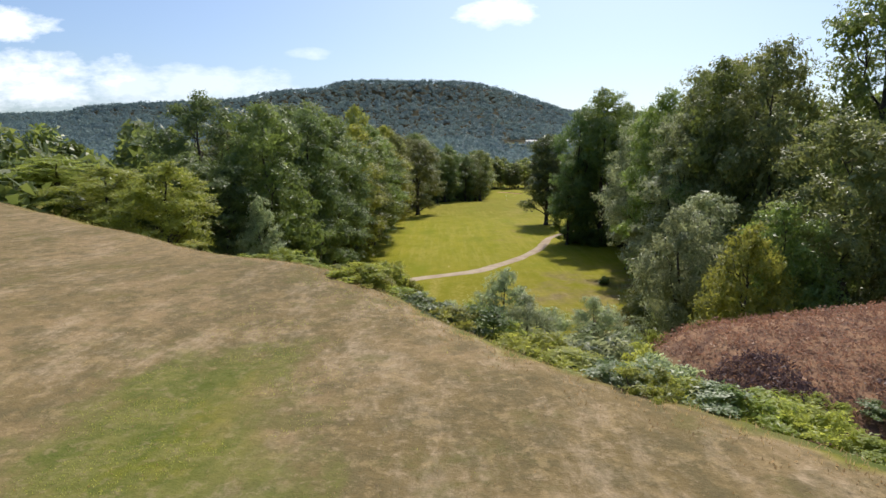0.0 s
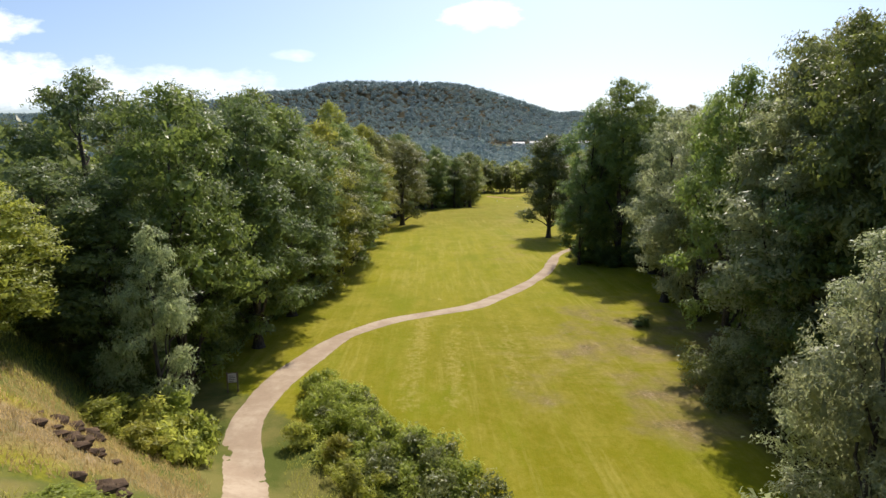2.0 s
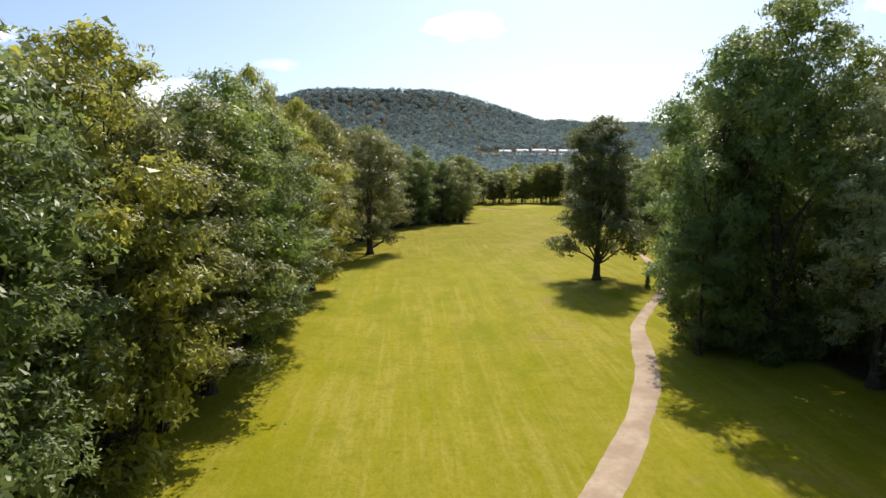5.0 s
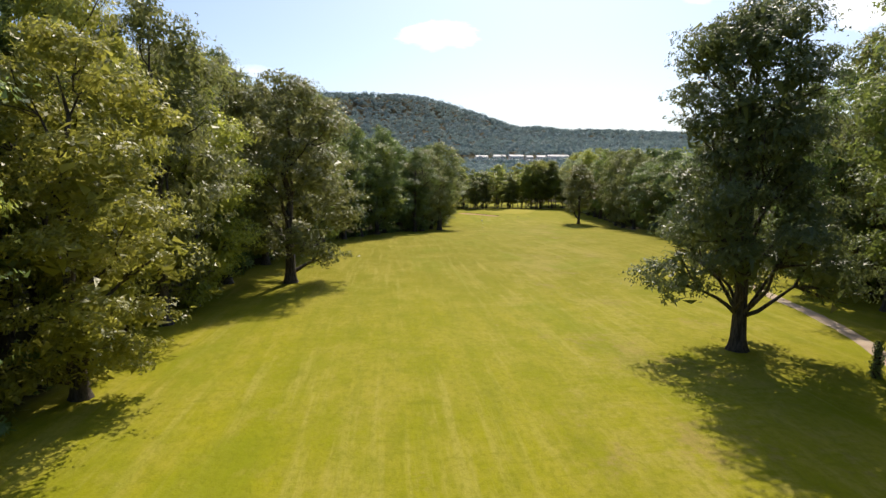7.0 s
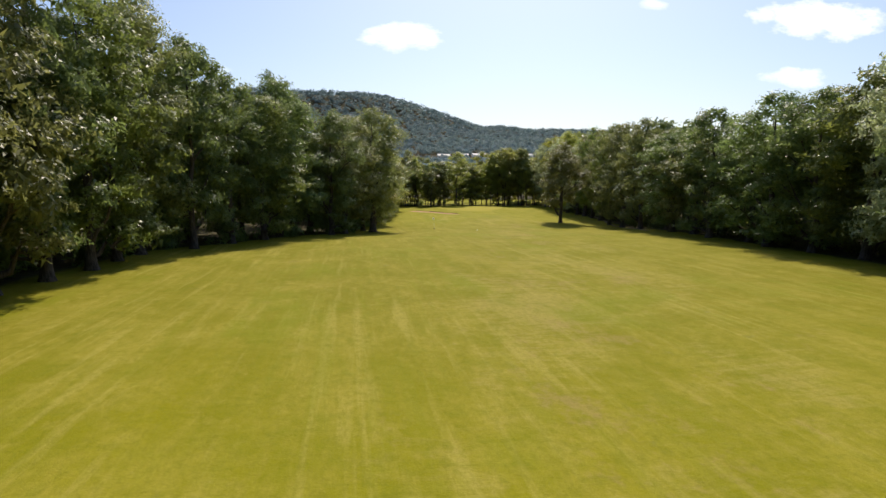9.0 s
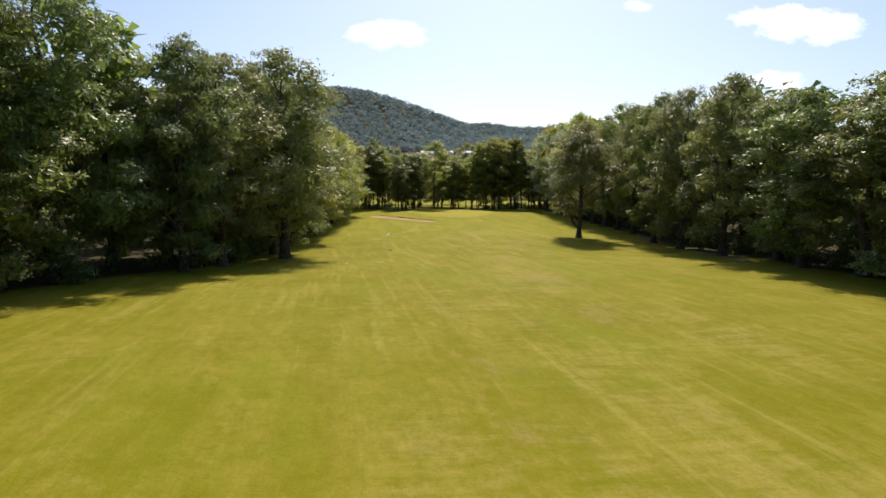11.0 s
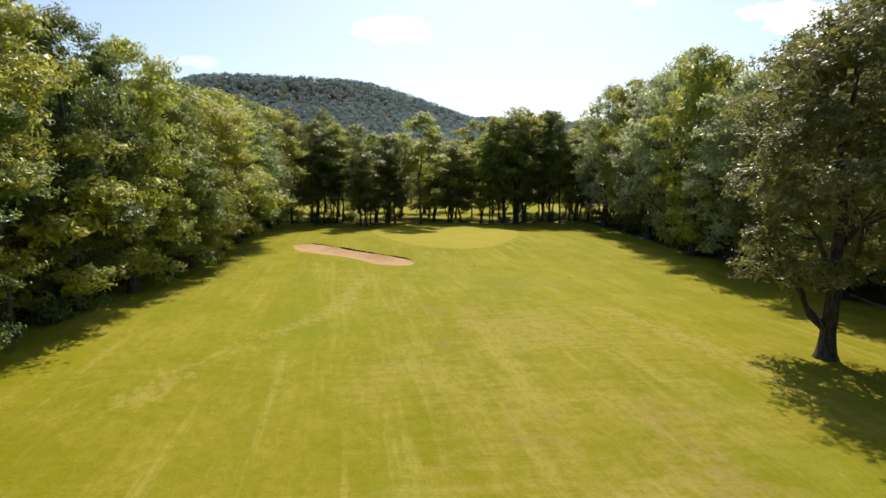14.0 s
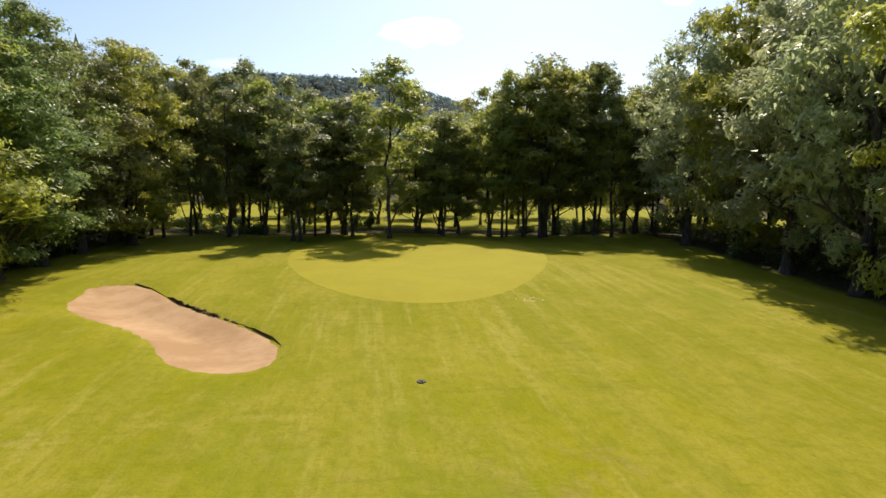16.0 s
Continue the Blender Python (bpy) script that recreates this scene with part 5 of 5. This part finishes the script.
def rod_bm(r0, r1, z0, z1, seg=10, x=0.0, y=0.0):
    bm = bmesh.new()
    bmesh.ops.create_cone(bm, cap_ends=True, segments=seg, radius1=r0, radius2=r1, depth=z1 - z0, matrix=Matrix.Translation((x, y, (z0 + z1) / 2)))
    return bm


def flagstick(x, y, high, turn, label):
    root = tagged(new("flagstick"), label, "golf flag")
    from_bm("pole", rod_bm(0.014, 0.010, -0.1, high), WHITE, root)
    from_bm("cup", rod_bm(0.21, 0.19, -0.05, 0.05, 20), DARK, root, "dark rubber base ring")
    bm = bmesh.new()
    cols, rws = 9, 6
    grid = []
    for j in range(rws):
        for i in range(cols):
            u, w = i / (cols - 1), j / (rws - 1)
            grid.append(bm.verts.new((0.02 + 0.34 * u, 0.05 * math.sin(u * 7 + w) * u, high - 0.02 - 0.34 * w * (1 - 0.45 * u) - 0.10 * u * u)))
    for j in range(rws - 1):
        for i in range(cols - 1):
            bm.faces.new((grid[j * cols + i], grid[j * cols + i + 1], grid[(j + 1) * cols + i + 1], grid[(j + 1) * cols + i]))
    bmesh.ops.solidify(bm, geom=bm.faces[:], thickness=0.006)
    from_bm("cloth", bm, WHITE, root, "limp white flag cloth")
    root.matrix_basis = pose(x, y, float(land(x, y)) + 0.02, 0, 0, turn)
    return root


flagstick(26.6, 260.5, 2.05, 160, "white distance flag on a thin pole in the fairway")
flagstick(45, 344.5, 2.1, 20, "white flag on a thin pole on the putting green")
flagstick(30, 346.1, 2.1, 20, "white flag on a thin pole at the wood's edge")


def marker_disc(x, y, r, material, label):
    root = tagged(new("ground_marker"), label, "marker")
    from_bm("disc", rod_bm(r, r * 0.92, -0.03, 0.03, 20), material, root)
    from_bm("cap", rod_bm(r * 0.45, r * 0.35, 0.03, 0.055, 14), material, root)
    root.matrix_basis = pose(x, y, float(land(x, y)) + 0.01)


marker_disc(32.9, 252, 0.14, WHITE, "round white distance marker set in the grass")
marker_disc(45.1, 302.5, 0.16, DARK, "small dark sprinkler cover set in the grass")


def pale_divots():
    """Worn pale scrapes in the turf."""
    rng = np.random.default_rng(81)
    for x, y, n, s in ((21, 247.6, 30, 0.7), (24.1, 247.5, 30, 0.6), (52, 313.9, 20, 0.4), (1.0, 97.2, 8, 0.25)):
        bm = bmesh.new()
        for _ in range(n):
            px, py, r = x + rng.normal(0, s), y + rng.normal(0, s * 0.6), rng.uniform(0.025, 0.075)
            vs = []
            for k in range(9):
                a, w = 2 * math.pi * k / 9, r * rng.uniform(0.6, 1.2)
                qx, qy = px + w * math.cos(a), py + w * 2.2 * math.sin(a)
                vs.append(bm.verts.new((qx, qy, float(land(qx, qy)) + 0.022)))
            bm.faces.new(vs)
        me = bpy.data.meshes.new("turf_scrape")
        bm.to_mesh(me)
        bm.free()
        me.materials.append(STRAW)
        tagged(new("turf_scrape", me), "pale sandy scrapes worn into the turf", "turf scrape", kind="stuff")


pale_divots()


def tee_sign(x, y, turn):
    root = tagged(new("notice_board"), "small pale notice board on two dark wooden posts", "sign")
    for sx in (-0.33, 0.33):
        from_bm("post", box_bm(sx - 0.045, sx + 0.045, -0.045, 0.045, -0.3, 1.45, 0.008), TIMBER, root)
    from_bm("panel", box_bm(-0.28, 0.28, -0.02, 0.02, 0.72, 1.35, 0.006), ROOF, root, "grey printed panel")
    from_bm("frame", box_bm(-0.32, 0.32, 0.021, 0.05, 0.68, 1.40, 0.006), TIMBER, root)
    for k in range(4):
        from_bm("bar", box_bm(-0.22, 0.08 + 0.05 * (k % 3), -0.026, -0.021, 0.78 + 0.13 * k, 0.82 + 0.13 * k), DARK, root)
    root.matrix_basis = pose(x, y, float(land(x, y)), 0, 0, turn)


tee_sign(-13.6, 71.1, 10)


def stump(x, y, high):
    """A dead trunk, thick with ivy, beside the path."""
    rng = np.random.default_rng(91)
    root = tagged(new("tree_stump"), "dark ivy-grown tree stump beside the path", "tree stump")
    v, f = tube(wobble_line(rng, (0, 0, -0.3), (0.08, 0.05, high), 7, 0.03), (0.30, 0.2, 0.17, 0.16, 0.15, 0.13, 0.07), 11)
    ob = new("trunk", mesh_from("trunk", v, f, [BARK], True))
    ob.parent = root
    n = 420
    a, h = rng.uniform(0, 2 * math.pi, n), rng.uniform(0.0, high * 1.02, n)
    out = np.column_stack([np.cos(a), np.sin(a), np.full(n, 0.1)])
    v, f = leaf_sprays(rng, np.column_stack([np.cos(a), np.sin(a), 0 * a]) * ((0.18 + rng.uniform(0, 0.3, n) ** 1.5) * (1.3 - h / high * 0.7))[:, None] + np.column_stack([0 * a, 0 * a, h]), out, 0.12, 0.2)
    ob = new("ivy", mesh_from("ivy", v, f, [LEAF_DARK], False))
    ob.parent = root
    root.matrix_basis = pose(x, y, float(land(x, y)))


stump(28.1, 142.6, 1.9)

# ---------------------------------------------------------------- the far village


def house(x, y, long, deep, high, turn, flat):
    root = tagged(new("house"), "pale far-off house with a light roof among trees" if not flat else "long low pale shed with a light roof", "house", "village houses")
    from_bm("wall", box_bm(-long / 2, long / 2, -deep / 2, deep / 2, -2, high), RENDERED, root)
    rise = 1.0 if flat else deep * 0.28
    bm = bmesh.new()
    e = 0.5
    pts = [(-long / 2 - e, -deep / 2 - e, high), (long / 2 + e, -deep / 2 - e, high), (long / 2 + e, deep / 2 + e, high), (-long / 2 - e, deep / 2 + e, high),
           (-long / 2 - e, 0, high + rise), (long / 2 + e, 0, high + rise)]
    vs = [bm.verts.new(q) for q in pts]
    for f in ((0, 1, 5, 4), (2, 3, 4, 5), (0, 4, 3), (1, 2, 5), (3, 2, 1, 0)):
        bm.faces.new([vs[i] for i in f])
    from_bm("roof", bm, ROOF, root)
    n = max(2, int(long / 4))
    for k in range(n):
        px = -long / 2 + long * (k + 0.5) / n
        win = from_bm("window", box_bm(px - 0.8, px + 0.8, -deep / 2 - 0.06, -deep / 2 - 0.003, high * 0.32, high * 0.78), WHITE, root)
        from_bm("pane", box_bm(px - 0.68, px + 0.68, -deep / 2 - 0.09, -deep / 2 - 0.063, high * 0.36, high * 0.74), GLASS_FAR, win)
    root.matrix_basis = pose(x, y, float(land(x, y)), 0, 0, turn)


for k, (x, long, turn) in enumerate(((168, 21, 4), (201, 21, -5), (230, 25, 3), (255, 12, 8), (275, 15, -4), (307, 38, 2))):
    house(x, 1150 + 6 * (k % 2), long, 11, 6.4 + 0.8 * (k % 3), turn, False)
for x, long, turn in ((186, 26, -3), (222, 20, 5), (258, 30, 2), (292, 24, -4), (322, 16, 3)):
    house(x, 1126, long, 9, 3.0, turn, True)
